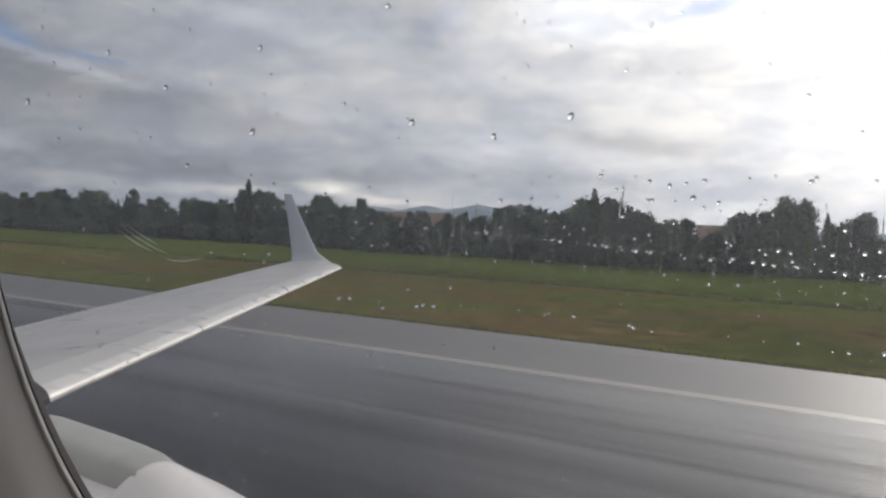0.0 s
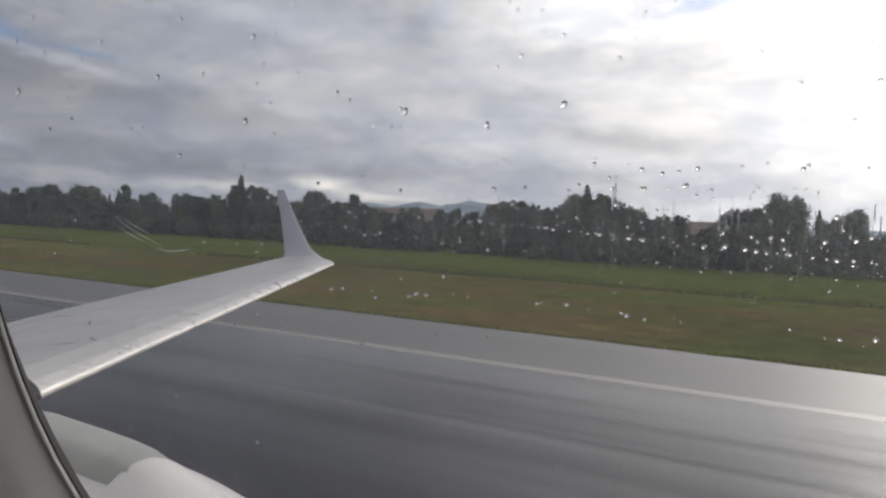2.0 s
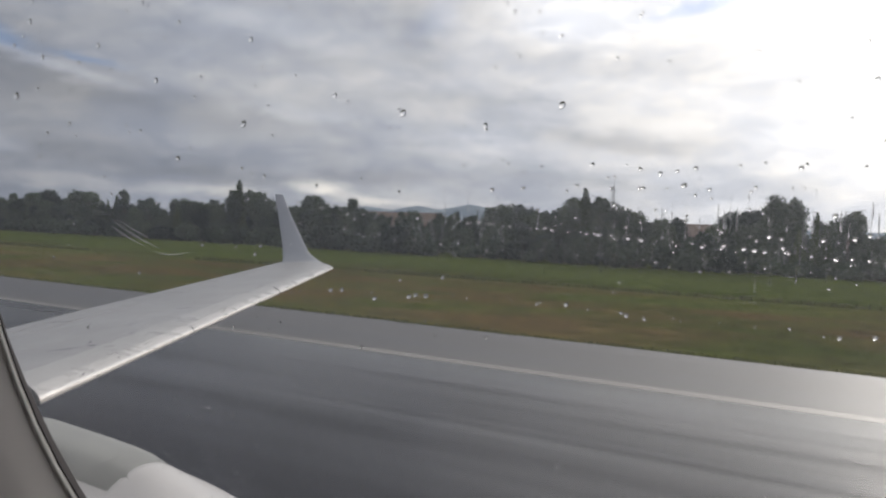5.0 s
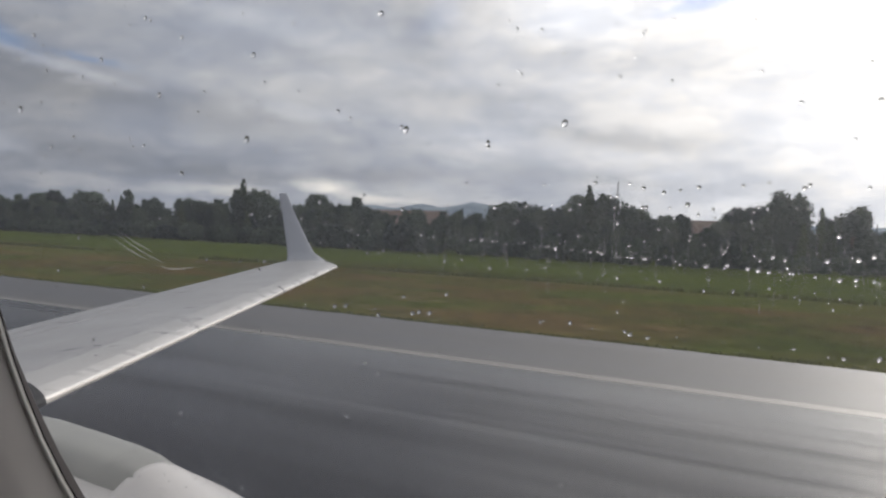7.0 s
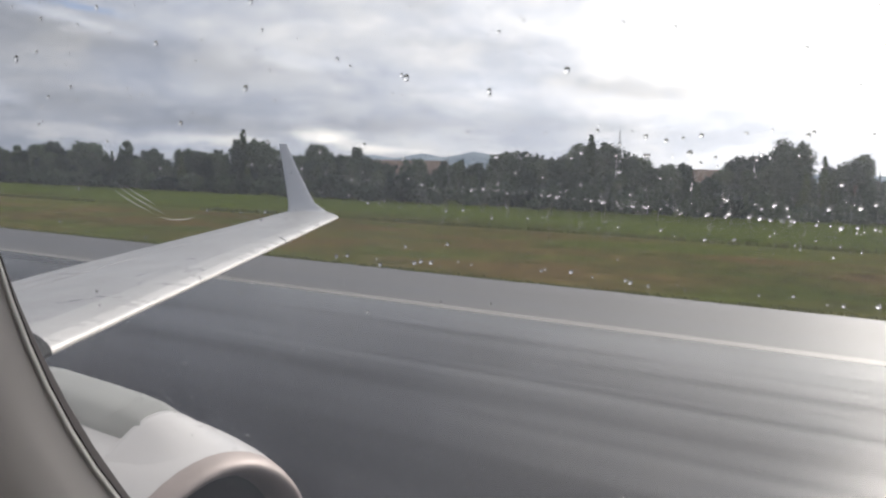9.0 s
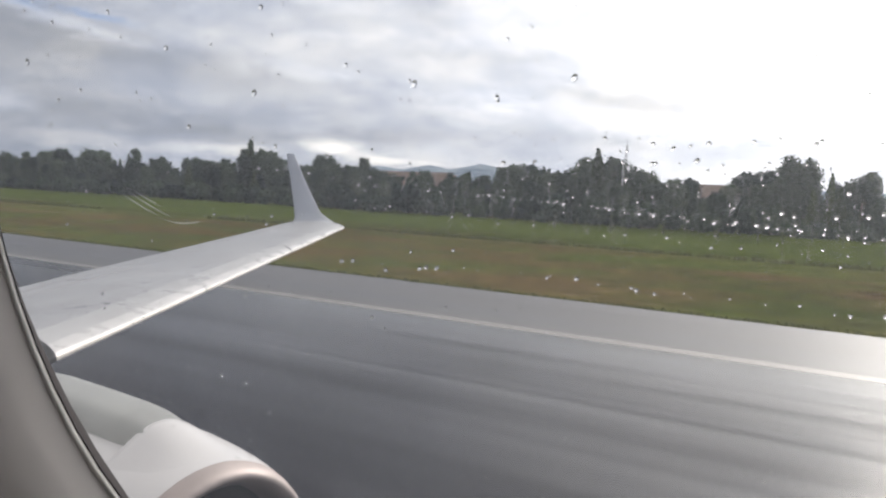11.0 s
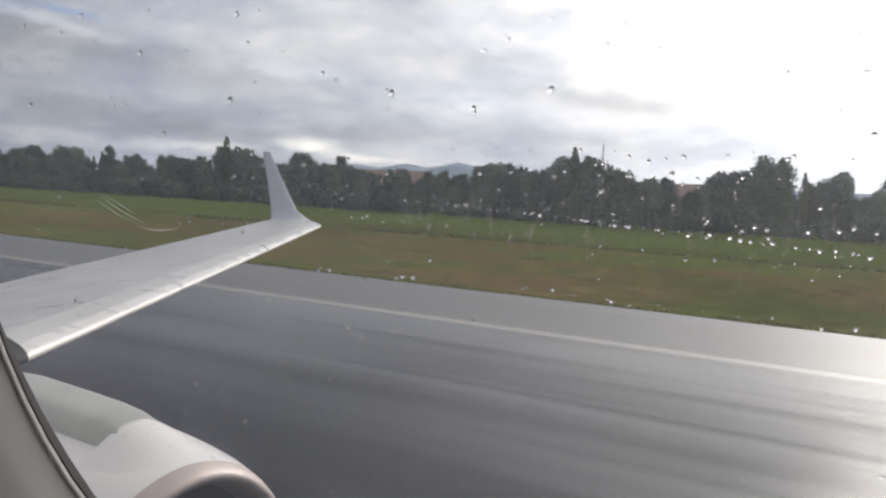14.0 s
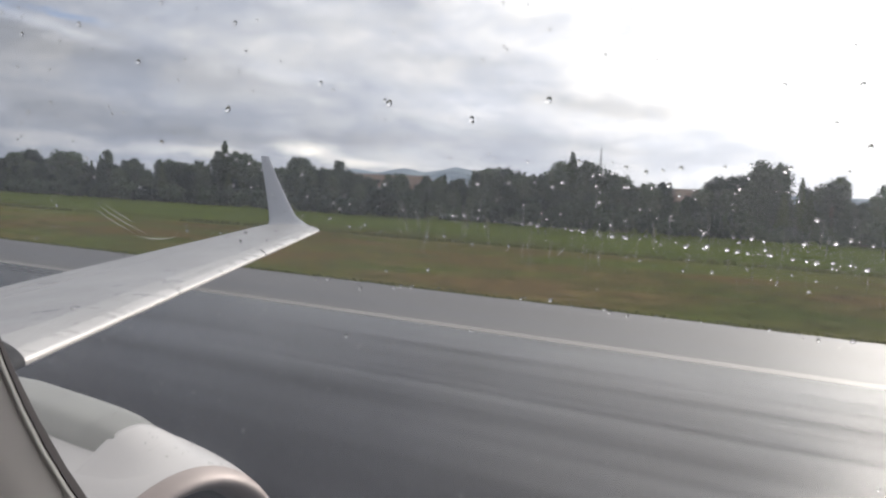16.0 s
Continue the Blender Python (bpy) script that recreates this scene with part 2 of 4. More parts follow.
def paint(name, base, rough=0.35, dirt=0.25, seed=0.0, metal=0.0, mottle=0.0):
    a = Mat(name, base, rough, metal)
    spot = a.noise(0.9, (1, 1, 1), 6, 0.6, (seed, 0, 0))
    run = a.noise(2.2, (1.6, 0.45, 1.0), 5, 0.6, (0, seed, 0))
    c = a.mix(dirt, base, a.ramp(spot, [(0.35, tuple(v * 0.72 for v in base)), (0.65, tuple(min(1, v * 1.06) for v in base))]))
    c = a.mix(dirt, c, a.ramp(run, [(0.35, tuple(v * 0.8 for v in base)), (0.65, base)]))
    a.base(c)
    a.rough(a.ramp(spot, [(0.3, rough * 0.8), (0.7, min(1, rough * 1.35))]))
    if mottle:
        # dried runs and damp blotches along the airflow
        blot = a.noise(5.0, (1.2, 0.35, 1.0), 6, 0.68, (seed, 2, 1))
        speck = a.noise(34.0, (0.8, 1, 1), 3, 0.6, (seed, 5, 1))
        c = a.mix(mottle, c, a.ramp(blot, [(0.36, 0.55), (0.50, 0.95), (0.62, 1.22)]), "MULTIPLY")
        c = a.mix(mottle, c, a.ramp(speck, [(0.30, 0.45), (0.40, 1.0)]), "MULTIPLY")
        a.base(c)
        a.rough(a.ramp(blot, [(0.3, rough * 0.6), (0.7, min(1, rough * 1.5))]))
    a.bump(a.noise(1.2, detail=2), 0.04, 0.01)
    return a.m


M_RUNWAY = asphalt("wet_asphalt", (0.0065, 0.0061, 0.0082), (0.0165, 0.0157, 0.0195), 0.24, 0.50, 2.0, True)
M_SHOULDER = asphalt("wet_shoulder_asphalt", (0.038, 0.036, 0.040), (0.097, 0.092, 0.094), 0.28, 0.46, 9.0, wet_share=0.22)
M_STRIPE = asphalt("worn_white_line", (0.125, 0.119, 0.109), (0.25, 0.237, 0.215), 0.35, 0.55, 5.0)
M_WING = paint("light_grey_wing_paint", (0.365, 0.367, 0.385), 0.40, 0.6, 1.0, 0.0, 0.32)
# slat, nose and edge lighten in steps: sky light on the curve, put into colour
M_SLAT = paint("damp_lit_slat_paint", (0.425, 0.422, 0.432), 0.34, 0.4, 3.0, 0.0, 0.14)
M_NOSE = paint("lit_slat_nose_paint", (0.55, 0.542, 0.548), 0.30, 0.4, 3.2, 0.0, 0.12)
M_EDGE_GLINT = paint("painted_edge_glint", (0.74, 0.70, 0.67), 0.50, 0.5, 3.5, 0.35, 0.3)
M_WINGLET = paint("pale_winglet_paint", (0.50, 0.52, 0.57), 0.38, 0.3, 4.0)
M_NACELLE = paint("white_nacelle_paint", (0.66, 0.645, 0.65), 0.34, 0.4, 6.0)
M_PYLON = paint("grey_pylon_paint", (0.325, 0.33, 0.32), 0.42, 0.4, 8.0, 0.0, 0.3)
M_LIP = paint("brushed_inlet_metal", (0.40, 0.345, 0.33), 0.5, 0.5, 7.0, 0.45, 0.35)
M_DUCT = paint("dark_inlet_duct", (0.07, 0.07, 0.075), 0.5, 0.3, 2.5)
M_FAN = paint("dark_fan_metal", (0.16, 0.16, 0.17), 0.4, 0.3, 5.5, 0.6)
M_SKIN = paint("white_fuselage_paint", (0.75, 0.75, 0.76), 0.35, 0.2, 12.0)
M_LINER = paint("warm_grey_cabin_plastic", (0.88, 0.83, 0.80), 0.5, 0.2, 13.0)
M_EDGE = paint("pale_pane_rim", (0.82, 0.80, 0.76), 0.35, 0.1, 14.0)
M_GASKET = paint("dark_rubber_gasket", (0.040, 0.034, 0.036), 0.6, 0.3, 15.0)
M_GAP_SHADE = paint("black_gap_shade", (0.03, 0.03, 0.033), 0.7, 0.2, 16.0)
for soft_black in (M_GASKET, M_GAP_SHADE):
    soft_black.node_tree.nodes["Principled BSDF"].inputs["Specular IOR Level"].default_value = 0.1
M_CABIN = paint("plain_cabin_wall", (0.88, 0.86, 0.84), 0.7, 0.15, 17.0)
M_WHITEWALL = paint("white_render_wall", (0.70, 0.69, 0.66), 0.8, 0.3, 18.0)
M_ROOF = paint("orange_tile_roof", (0.17, 0.12, 0.10), 0.8, 0.4, 19.0)
M_GLASS_DARK = paint("dark_window_glass", (0.05, 0.06, 0.07), 0.15, 0.1, 20.0)
M_MAST = paint("galvanised_mast_steel", (0.40, 0.40, 0.41), 0.5, 0.3, 21.0)


def grass_material():
    a = Mat("mown_airfield_grass", (0.1, 0.1, 0.04), 0.9, 0, 0.0)
    co = a.node("ShaderNodeTexCoord")
    sep = a.node("ShaderNodeSeparateXYZ")
    a.link(co.outputs["Object"], sep.inputs[0])
    drift = a.noise(1.0, (0.035, 0.07, 1), 5, 0.6, (4, 0, 0))
    tuft = a.noise(1.0, (0.45, 0.75, 1), 6, 0.65)
    fine = a.noise(9.0, (1, 1, 1), 4, 0.7)
    green = a.ramp(tuft, [(0.3, (0.042, 0.060, 0.010)), (0.7, (0.088, 0.112, 0.022))])
    brown = a.ramp(tuft, [(0.3, (0.100, 0.055, 0.028)), (0.7, (0.170, 0.098, 0.055))])
    # how brown: strips along the runway, strongest in the middle of the verge
    wob = a.node("ShaderNodeMath")
    wob.operation = "MULTIPLY_ADD"
    a.link(drift, wob.inputs[0])
    wob.inputs[1].default_value = 40.0
    a.link(sep.outputs[1], wob.inputs[2])
    div = a.node("ShaderNodeMath")
    div.operation = "DIVIDE"
    a.link(wob.outputs[0], div.inputs[0])
    div.inputs[1].default_value = 120.0
    strip = a.ramp(div.outputs[0], [(0.36, 0.05), (0.43, 0.36), (0.54, 0.42), (0.61, 0.10), (0.68, 0.0), (0.9, 0.0)])
    clod = a.noise(1.0, (0.11, 0.15, 1), 5, 0.6, (9, 2, 0))
    strip = a.mix(0.9, strip, a.ramp(clod, [(0.38, 0.15), (0.62, 1.9)]), "MULTIPLY")
    c = a.mix(strip, green, brown)
    c = a.mix(0.6, c, a.ramp(drift, [(0.35, 0.65), (0.65, 1.25)]), "MULTIPLY")
    c = a.mix(0.5, c, a.ramp(a.noise(1.0, (0.8, 0.6, 1), 4, 0.6, (1, 6, 0)), [(0.34, 0.55), (0.66, 1.35)]), "MULTIPLY")
    c = a.mix(0.4, c, a.ramp(fine, [(0.3, 0.6), (0.7, 1.3)]), "MULTIPLY")
    a.base(c)
    a.bump(tuft, 0.6, 0.15)
    return a.m


M_GRASS = grass_material()


def leaf_material(name, lo, hi):
    a = Mat(name, lo, 0.75, 0, 0.12)
    geo, info = a.node("ShaderNodeNewGeometry"), a.node("ShaderNodeObjectInfo")
    c = a.ramp(geo.outputs["Random Per Island"], [(0.0, lo), (1.0, hi)])
    c = a.mix(0.9, c, a.ramp(info.outputs["Random"], [(0.0, (0.45, 0.52, 0.60)), (1.0, (1.7, 1.6, 1.25))]), "MULTIPLY")
    a.base(c)
    tr = a.node("ShaderNodeBsdfTranslucent")
    a.link(c, tr.inputs[0])
    mx = a.node("ShaderNodeMixShader", Fac=0.22)
    a.link(a.p.outputs[0], mx.inputs[1])
    a.link(tr.outputs[0], mx.inputs[2])
    a.link(mx.outputs[0], a.out.inputs[0])
    return a.m


M_LEAF = leaf_material("broadleaf_foliage", (0.030, 0.050, 0.043), (0.080, 0.108, 0.086))
M_LEAF2 = leaf_material("dark_needle_foliage", (0.026, 0.044, 0.028), (0.060, 0.086, 0.048))
M_REED = leaf_material("rank_grass_blades", (0.050, 0.062, 0.022), (0.110, 0.115, 0.045))
M_BARK = paint("grey_bark", (0.14, 0.12, 0.10), 0.85, 0.6, 22.0)


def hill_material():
    a = Mat("far_haze_tinted_hills", (0.2, 0.25, 0.3), 1.0, 0, 0.0)
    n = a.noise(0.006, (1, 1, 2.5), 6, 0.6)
    # distance haze is mixed into the blue-grey base colour
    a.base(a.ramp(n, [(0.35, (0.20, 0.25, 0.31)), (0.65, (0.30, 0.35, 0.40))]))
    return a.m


M_HILL = hill_material()


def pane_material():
    """Clear, faintly grimy acrylic whose daylight scatter stands in for a milky haze."""
    a = Mat("grimy_hazy_acrylic_pane", (0.8, 0.8, 0.8), 0.1)
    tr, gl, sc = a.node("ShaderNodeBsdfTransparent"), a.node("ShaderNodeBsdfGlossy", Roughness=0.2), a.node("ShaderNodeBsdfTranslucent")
    # haze over everything outside: tint and weight of the scatter set its strength
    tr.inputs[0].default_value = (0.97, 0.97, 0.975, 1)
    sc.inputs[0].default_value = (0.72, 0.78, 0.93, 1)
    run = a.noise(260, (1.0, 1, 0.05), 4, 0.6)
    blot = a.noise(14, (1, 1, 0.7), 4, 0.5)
    grime_veil = a.mix(0.6, a.ramp(blot, [(0.3, 0.026), (0.7, 0.046)]), a.ramp(run, [(0.45, 0.97), (0.75, 1.12)]), "MULTIPLY")
    # a rough refraction spreads light forwards too, so the haze brightens round bright sky
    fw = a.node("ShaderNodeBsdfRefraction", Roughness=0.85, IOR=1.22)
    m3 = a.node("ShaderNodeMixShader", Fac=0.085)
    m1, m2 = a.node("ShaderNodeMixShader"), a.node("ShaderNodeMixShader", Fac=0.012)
    a.link(grime_veil, m1.inputs[0])
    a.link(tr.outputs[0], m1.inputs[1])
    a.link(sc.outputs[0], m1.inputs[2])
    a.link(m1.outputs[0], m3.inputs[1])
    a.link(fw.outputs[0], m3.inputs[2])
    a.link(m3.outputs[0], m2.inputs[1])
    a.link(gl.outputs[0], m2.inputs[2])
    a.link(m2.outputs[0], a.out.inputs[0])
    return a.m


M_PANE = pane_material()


def water_material():
    a = Mat("clear_rain_water", (1, 1, 1), 0.0)
    a.p.inputs["Transmission Weight"].default_value = 1.0
    a.p.inputs["IOR"].default_value = 1.33
    return a.m


M_WATER = water_material()


def scratch_material():
    """Crazed acrylic that lets daylight scatter through."""
    a = Mat("pale_scratch", (0.8, 0.8, 0.8), 0.5)
    t, b = a.node("ShaderNodeBsdfTransparent"), a.node("ShaderNodeBsdfTranslucent")
    b.inputs[0].default_value = (0.9, 0.9, 0.92, 1)
    mx = a.node("ShaderNodeMixShader", Fac=0.45)
    a.link(t.outputs[0], mx.inputs[1])
    a.link(b.outputs[0], mx.inputs[2])
    a.link(mx.outputs[0], a.out.inputs[0])
    return a.m


M_SCRATCH = scratch_material()


# ---- mesh helpers ----
def mesh_from(name, verts, faces, material, smooth=True):
    me = bpy.data.meshes.new(name)
    me.from_pydata([tuple(v) for v in verts], [], faces)
    me.update()
    me.materials.append(material)
    if smooth:
        me.polygons.foreach_set("use_smooth", [len(f) < 5 for f in faces])
    return me


def piece(name, geo, material, parent=None, label="", smooth=True):
    """One mesh object out of (verts, faces), under a thing or a part."""
    ob = new(name, mesh_from(name, geo[0], geo[1], material, smooth))
    if parent is not None:
        ob.parent = parent
    if label:
        ob["label"] = label
    return ob


def loft(rings, closed=True, cap=False):
    """Verts and faces of a skin through rings of equal length."""
    n = len(rings[0])
    verts = [v for r in rings for v in r]
    faces = []
    for i in range(len(rings) - 1):
        for j in range(n if closed else n - 1):
            k = (j + 1) % n
            faces.append((i * n + j, i * n + k, (i + 1) * n + k, (i + 1) * n + j))
    if cap:
        o = len(verts)
        verts += list(rings[0]) + list(rings[-1])
        faces.append(tuple(reversed(range(o, o + n))))
        faces.append(tuple(range(o + n, o + 2 * n)))
    return verts, faces


def tube(points, radii, n=8):
    rings = []
    pts = [Vector(p) for p in points]
    for i, p in enumerate(pts):
        d = (pts[min(i + 1, len(pts) - 1)] - pts[max(i - 1, 0)]).normalized()
        a = d.orthogonal().normalized() if abs(d.z) < 0.9 else Vector((1, 0, 0)) - d * d.x
        a.normalize()
        b = d.cross(a)
        rings.append([p + radii[i] * (math.cos(2 * math.pi * j / n) * a + math.sin(2 * math.pi * j / n) * b) for j in range(n)])
    return loft(rings, True, True)


def join(*geos):
    verts, faces = [], []
    for v, f in geos:
        o = len(verts)
        verts += list(v)
        faces += [tuple(i + o for i in q) for q in f]
    return verts, faces


def block(x0, x1, y0, y1, z0, z1):
    v = [(x, y, z) for z in (z0, z1) for x, y in ((x0, y0), (x1, y0), (x1, y1), (x0, y1))]
    return v, [(3, 2, 1, 0), (4, 5, 6, 7), (0, 1, 5, 4), (1, 2, 6, 5), (2, 3, 7, 6), (3, 0, 4, 7)]


def lerp(x, table):
    return float(np.interp(x, [a for a, _ in table], [b for _, b in table]))


# ---- ground ----
def build_ground():
    ys = [-4500, -400, -60, 12, 26.4, 27.0, 30, 36, 44, 50, 51.5, 52.6, 53.6, 54.6, 56, 62, 72, 82, 95, 130, 220, 600, 1800, 4600]
    xs = [-4600, -1500, -600, -320] + [-240 + 4 * i for i in range(76)] + [120, 400, 1500, 4600]
    prof = {51.5: -0.02, 52.6: -0.32, 53.6: -0.40, 54.6: -0.06, 56: 0.10, 62: 0.08}
    verts = []
    for x in xs:
        for y in ys:
            z = prof.get(y, 0.0) - 0.06
            if 27 < y < 130 and -300 < x < 80:
                z += 0.10 * (noise.noise(Vector((x * 0.06, y * 0.1, 3))))
            if y in (52.6, 53.6):
                z += 0.25 * noise.noise(Vector((x * 0.03, 0, 8)))
            verts.append((x, y, z))
    n = len(ys)
    faces = [(i * n + j, (i + 1) * n + j, (i + 1) * n + j + 1, i * n + j + 1) for i in range(len(xs) - 1) for j in range(n - 1)]
    g = piece("ground", (verts, faces), M_GRASS)
    tagged(g, "mown airfield grass, green with dry brown strips", "grass", kind="structure")
    r = piece("runway", block(-2500, 2500, -22.2, 20.14, -0.3, 0.0), M_RUNWAY, smooth=False)
    tagged(r, "wet dark asphalt runway with rubber streaks", "runway", kind="structure")
    # the shoulder: its outer edge is ragged where grass creeps in
    xs2 = [-2500, -800] + [-260 + 0.8 * i for i in range(400)] + [70, 800, 2500]
    top, low = [], []
    for x in xs2:
        e = 26.2 + 0.16 * noise.noise(Vector((x * 0.9, 1, 0))) + 0.10 * noise.noise(Vector((x * 0.15, 5, 0)))
        top += [(x, 20.13, -0.004), (x, e, -0.004)]
        low += [(x, e + 0.02, -0.3)]
    k, v = len(top), top + low
    f = []
    for i in range(len(xs2) - 1):
        f.append((2 * i, 2 * i + 2, 2 * i + 3, 2 * i + 1))
        f.append((2 * i + 1, 2 * i + 3, k + i + 1, k + i))
    s = piece("pavement", (v, f), M_SHOULDER, smooth=False)
    tagged(s, "paler wet asphalt runway shoulder beside the grass", "pavement", kind="structure")
    e = piece("edge_line", block(-2500, 2500, 19.55, 20.12, 0.0, 0.004), M_STRIPE, smooth=False)
    tagged(e, "worn pale painted line along the runway edge", "road marking", kind="structure")


build_ground()


# ---- aircraft ----
def le_x(y):
    return -(3.85 + 0.532 * y)


def te_x(y):
    return -9.0 - 0.345 * (y - 4) if y > 4 else -9.0 + 0.05 * (4 - y)


def le_z(y):
    return 2.46 + 0.0535 * (y - 3.48)


def te_z(y):
    return le_z(y) + lerp(y, [(0, -0.30), (5.6, -0.07), (10, 0.0), (12.5, 0.05)])


CHORD_STEPS = (0.0, 0.002, 0.006, 0.012, 0.022, 0.036, 0.055, 0.08, 0.11, 0.15, 0.2, 0.28, 0.38, 0.5, 0.65, 0.8, 0.92, 1.0)


def thickness(c, most):
    return most * 5 * (0.2969 * math.sqrt(c) - 0.126 * c - 0.3516 * c * c + 0.2843 * c ** 3 - 0.1015 * c ** 4) + 0.001


UP_CURVE = [(c, thickness(c, 0.122)) for c in CHORD_STEPS]
LOW_CURVE = [(c, -thickness(c, 0.062)) for c in CHORD_STEPS]


def wing_point(y, c, upper=True, lift=0.0):
    """A point on the wing's skin at span y and chord share c."""
    chord = le_x(y) - te_x(y)
    t = thickness(c, 0.122) if upper else -thickness(c, 0.062) * min(1.0, 0.12 + c / 0.06)
    return Vector((le_x(y) - c * chord, y, le_z(y) + c * (te_z(y) - le_z(y)) + t * chord + lift))


def wing_ring(y, c0, c1, drop=0.0):
    cs = [c for c, _ in UP_CURVE if c0 < c < c1]
    up = [wing_point(y, c, True) for c in [c1] + cs[::-1] + [c0]]
    lo = [wing_point(y, c, False) for c in ([c0] if c0 > 0 else []) + cs + [c1]]
    return [p - Vector((0, 0, drop)) for p in up + lo]


def build_aircraft():
    plane = tagged(new("airliner"), "white twin-engined airliner with grey wing and upturned winglet", "aircraft")
    wing = piece("wing", loft([wing_ring(y, 0.0, 1.0) for y in (0.25, 2, 3.4, 4, 5, 6, 7, 8, 9, 10, 11, 12, 12.5)], True, True), M_WING, plane, "light grey painted wing, wet and faintly streaked")
    # slats along the leading edge, parted by narrow gaps
    def shell(y, c1, grow):
        ring = wing_ring(y, 0.0, c1)
        n = len(ring) // 2
        return [p + Vector((grow * 0.6, 0, grow if k <= n else -grow)) for k, p in enumerate(ring)]
    for y0, y1 in ((3.50, 6.123), (6.137, 9.125), (9.155, 12.42)):
        steps = [y0 + (y1 - y0) * i / 8 for i in range(9)]
        # three shells, each paler, paint the highlight that grows towards the leading edge
        piece("slat", loft([shell(y, 0.125, 0.0010) for y in steps], False), M_SLAT, wing, "damp leading edge slat, painted paler where the edge catches light")
        piece("slat_nose", loft([shell(y, 0.042, 0.0012) for y in steps], False), M_NOSE, wing, "rounded slat nose, painted brighter as it turns to the light")
        piece("edge_glint_strip", loft([shell(y, 0.0035, 0.0014) for y in steps], False), M_EDGE_GLINT, wing, "thin bright strip painting the highlight along the leading edge")
    # black bands paint the dark of two slat gaps and the hollow root end
    for y0, y1, c1 in ((6.127, 6.133, 0.02), (9.125, 9.155, 0.065), (3.34, 3.497, 0.127)):
        piece("slat_gap_shade", loft([shell(y, c1, 0.0035) for y in (y0, y1)], True, True), M_GAP_SHADE, wing, "black band for the shade in slat gaps and at the root end")
    # spoilers, aileron and flaps as thin raised panels
    def panel(name, y0, y1, c0, c1, label=""):
        top, bot = [], []
        for i in range(7):
            y = y0 + (y1 - y0) * i / 6
            top.append([wing_point(y, c0 + (c1 - c0) * j / 5, True, 0.002) for j in range(6)])
            bot.append([wing_point(y, c0 + (c1 - c0) * j / 5, True, -0.01) for j in range(6)])
        rings = [a + b[::-1] for a, b in zip(top, bot)]
        piece(name, loft(rings, True, True), M_WING, wing, label, smooth=False)
    for y0, y1 in ((4.3, 5.5), (5.54, 6.7), (6.74, 7.9), (7.94, 9.0)):
        panel("spoiler", y0, y1, 0.60, 0.745)
    panel("aileron", 9.3, 12.1, 0.72, 0.985)
    for y0, y1 in ((2.0, 4.4), (4.44, 9.26)):
        panel("flap", y0, y1, 0.76, 0.985)
    for y in (3.6, 6.1, 8.6):
        pts = [wing_point(y, c, False) - Vector((0, 0, d)) for c, d in ((0.5, 0.0), (0.62, 0.14), (0.8, 0.24), (0.94, 0.24), (1.03, 0.16))]
        piece("flap_fairing", tube(pts, [0.02, 0.12, 0.16, 0.11, 0.015], 10), M_WING, wing)
    # winglet: the tip curls up and narrows
    path = [(12.45, 0.0, -10.58, -11.93, 2.94), (12.62, 20, -10.80, -12.00, 2.985), (12.74, 50, -11.10, -12.08, 3.07), (12.80, 72, -11.42, -12.15, 3.21),
            (12.86, 82, -11.68, -12.26, 3.50), (12.93, 84, -12.05, -12.43, 3.96), (12.99, 84, -12.34, -12.59, 4.36), (13.0, 84, -12.38, -12.62, 4.42)]
    rings = []
    for y, cant, lx, tx, z in path:
        chord = lx - tx
        nrm = Vector((0, -math.sin(radians(cant)), math.cos(radians(cant))))
        ring = []
        for c, t in UP_CURVE[::-1]:
            ring.append(Vector((lx - c * chord, y, z)) + nrm * t * chord)
        for c, t in LOW_CURVE[1:]:
            ring.append(Vector((lx - c * chord, y, z)) + nrm * t * chord)
        rings.append(ring)
    piece("winglet", loft(rings, True, True), M_WINGLET, plane, "slender upturned pale winglet")

    lens = []
    for i in range(9):
        t = math.pi * i / 8
        lens.append([(-10.87 + 0.13 * math.cos(t), 12.55 + 0.04 * math.sin(t) * math.cos(a) + 0.06 * math.cos(t), 3.006 + 0.035 * math.sin(t) * math.sin(a)) for a in (2 * math.pi * k / 12 for k in range(12))])
    piece("navigation_light", loft(lens), M_GLASS_DARK, plane, "small dark glass lens at the wing tip")

    # engine under the wing
    X0, CY_, CZ = -3.07, 2.774, 1.688
    def lathe(profile, n=48, sag=0.0):
        rings = []
        for dx, r in profile:
            rings.append([(X0 - dx, CY_ + r * math.cos(2 * math.pi * j / n), CZ + r * math.sin(2 * math.pi * j / n)) for j in range(n)])
        return loft(rings, True)
    nacelle = piece("nacelle", lathe([(0.10, 0.735), (0.16, 0.754), (0.25, 0.775), (0.4, 0.80), (0.6, 0.82), (0.9, 0.837), (1.3, 0.84), (1.9, 0.81), (2.5, 0.745), (3.2, 0.63), (3.2, 0.58), (2.5, 0.58)]), M_NACELLE, plane, "white painted engine nacelle, wet with rain")
    piece("inlet_lip", lathe([(0.102, 0.738), (0.07, 0.727), (0.035, 0.711), (0.012, 0.694), (0.001, 0.676), (0.003, 0.66), (0.018, 0.642), (0.05, 0.625), (0.11, 0.61), (0.2, 0.60)]), M_LIP, nacelle, "dull reddish metal inlet lip")
    piece("inlet_duct", lathe([(0.2, 0.60), (0.5, 0.60), (0.9, 0.635), (1.1, 0.64)]), M_DUCT, nacelle, "dark inlet duct")
    blades = []
    for i in range(24):
        a = 2 * math.pi * i / 24
        rr = [0.18, 0.40, 0.63]
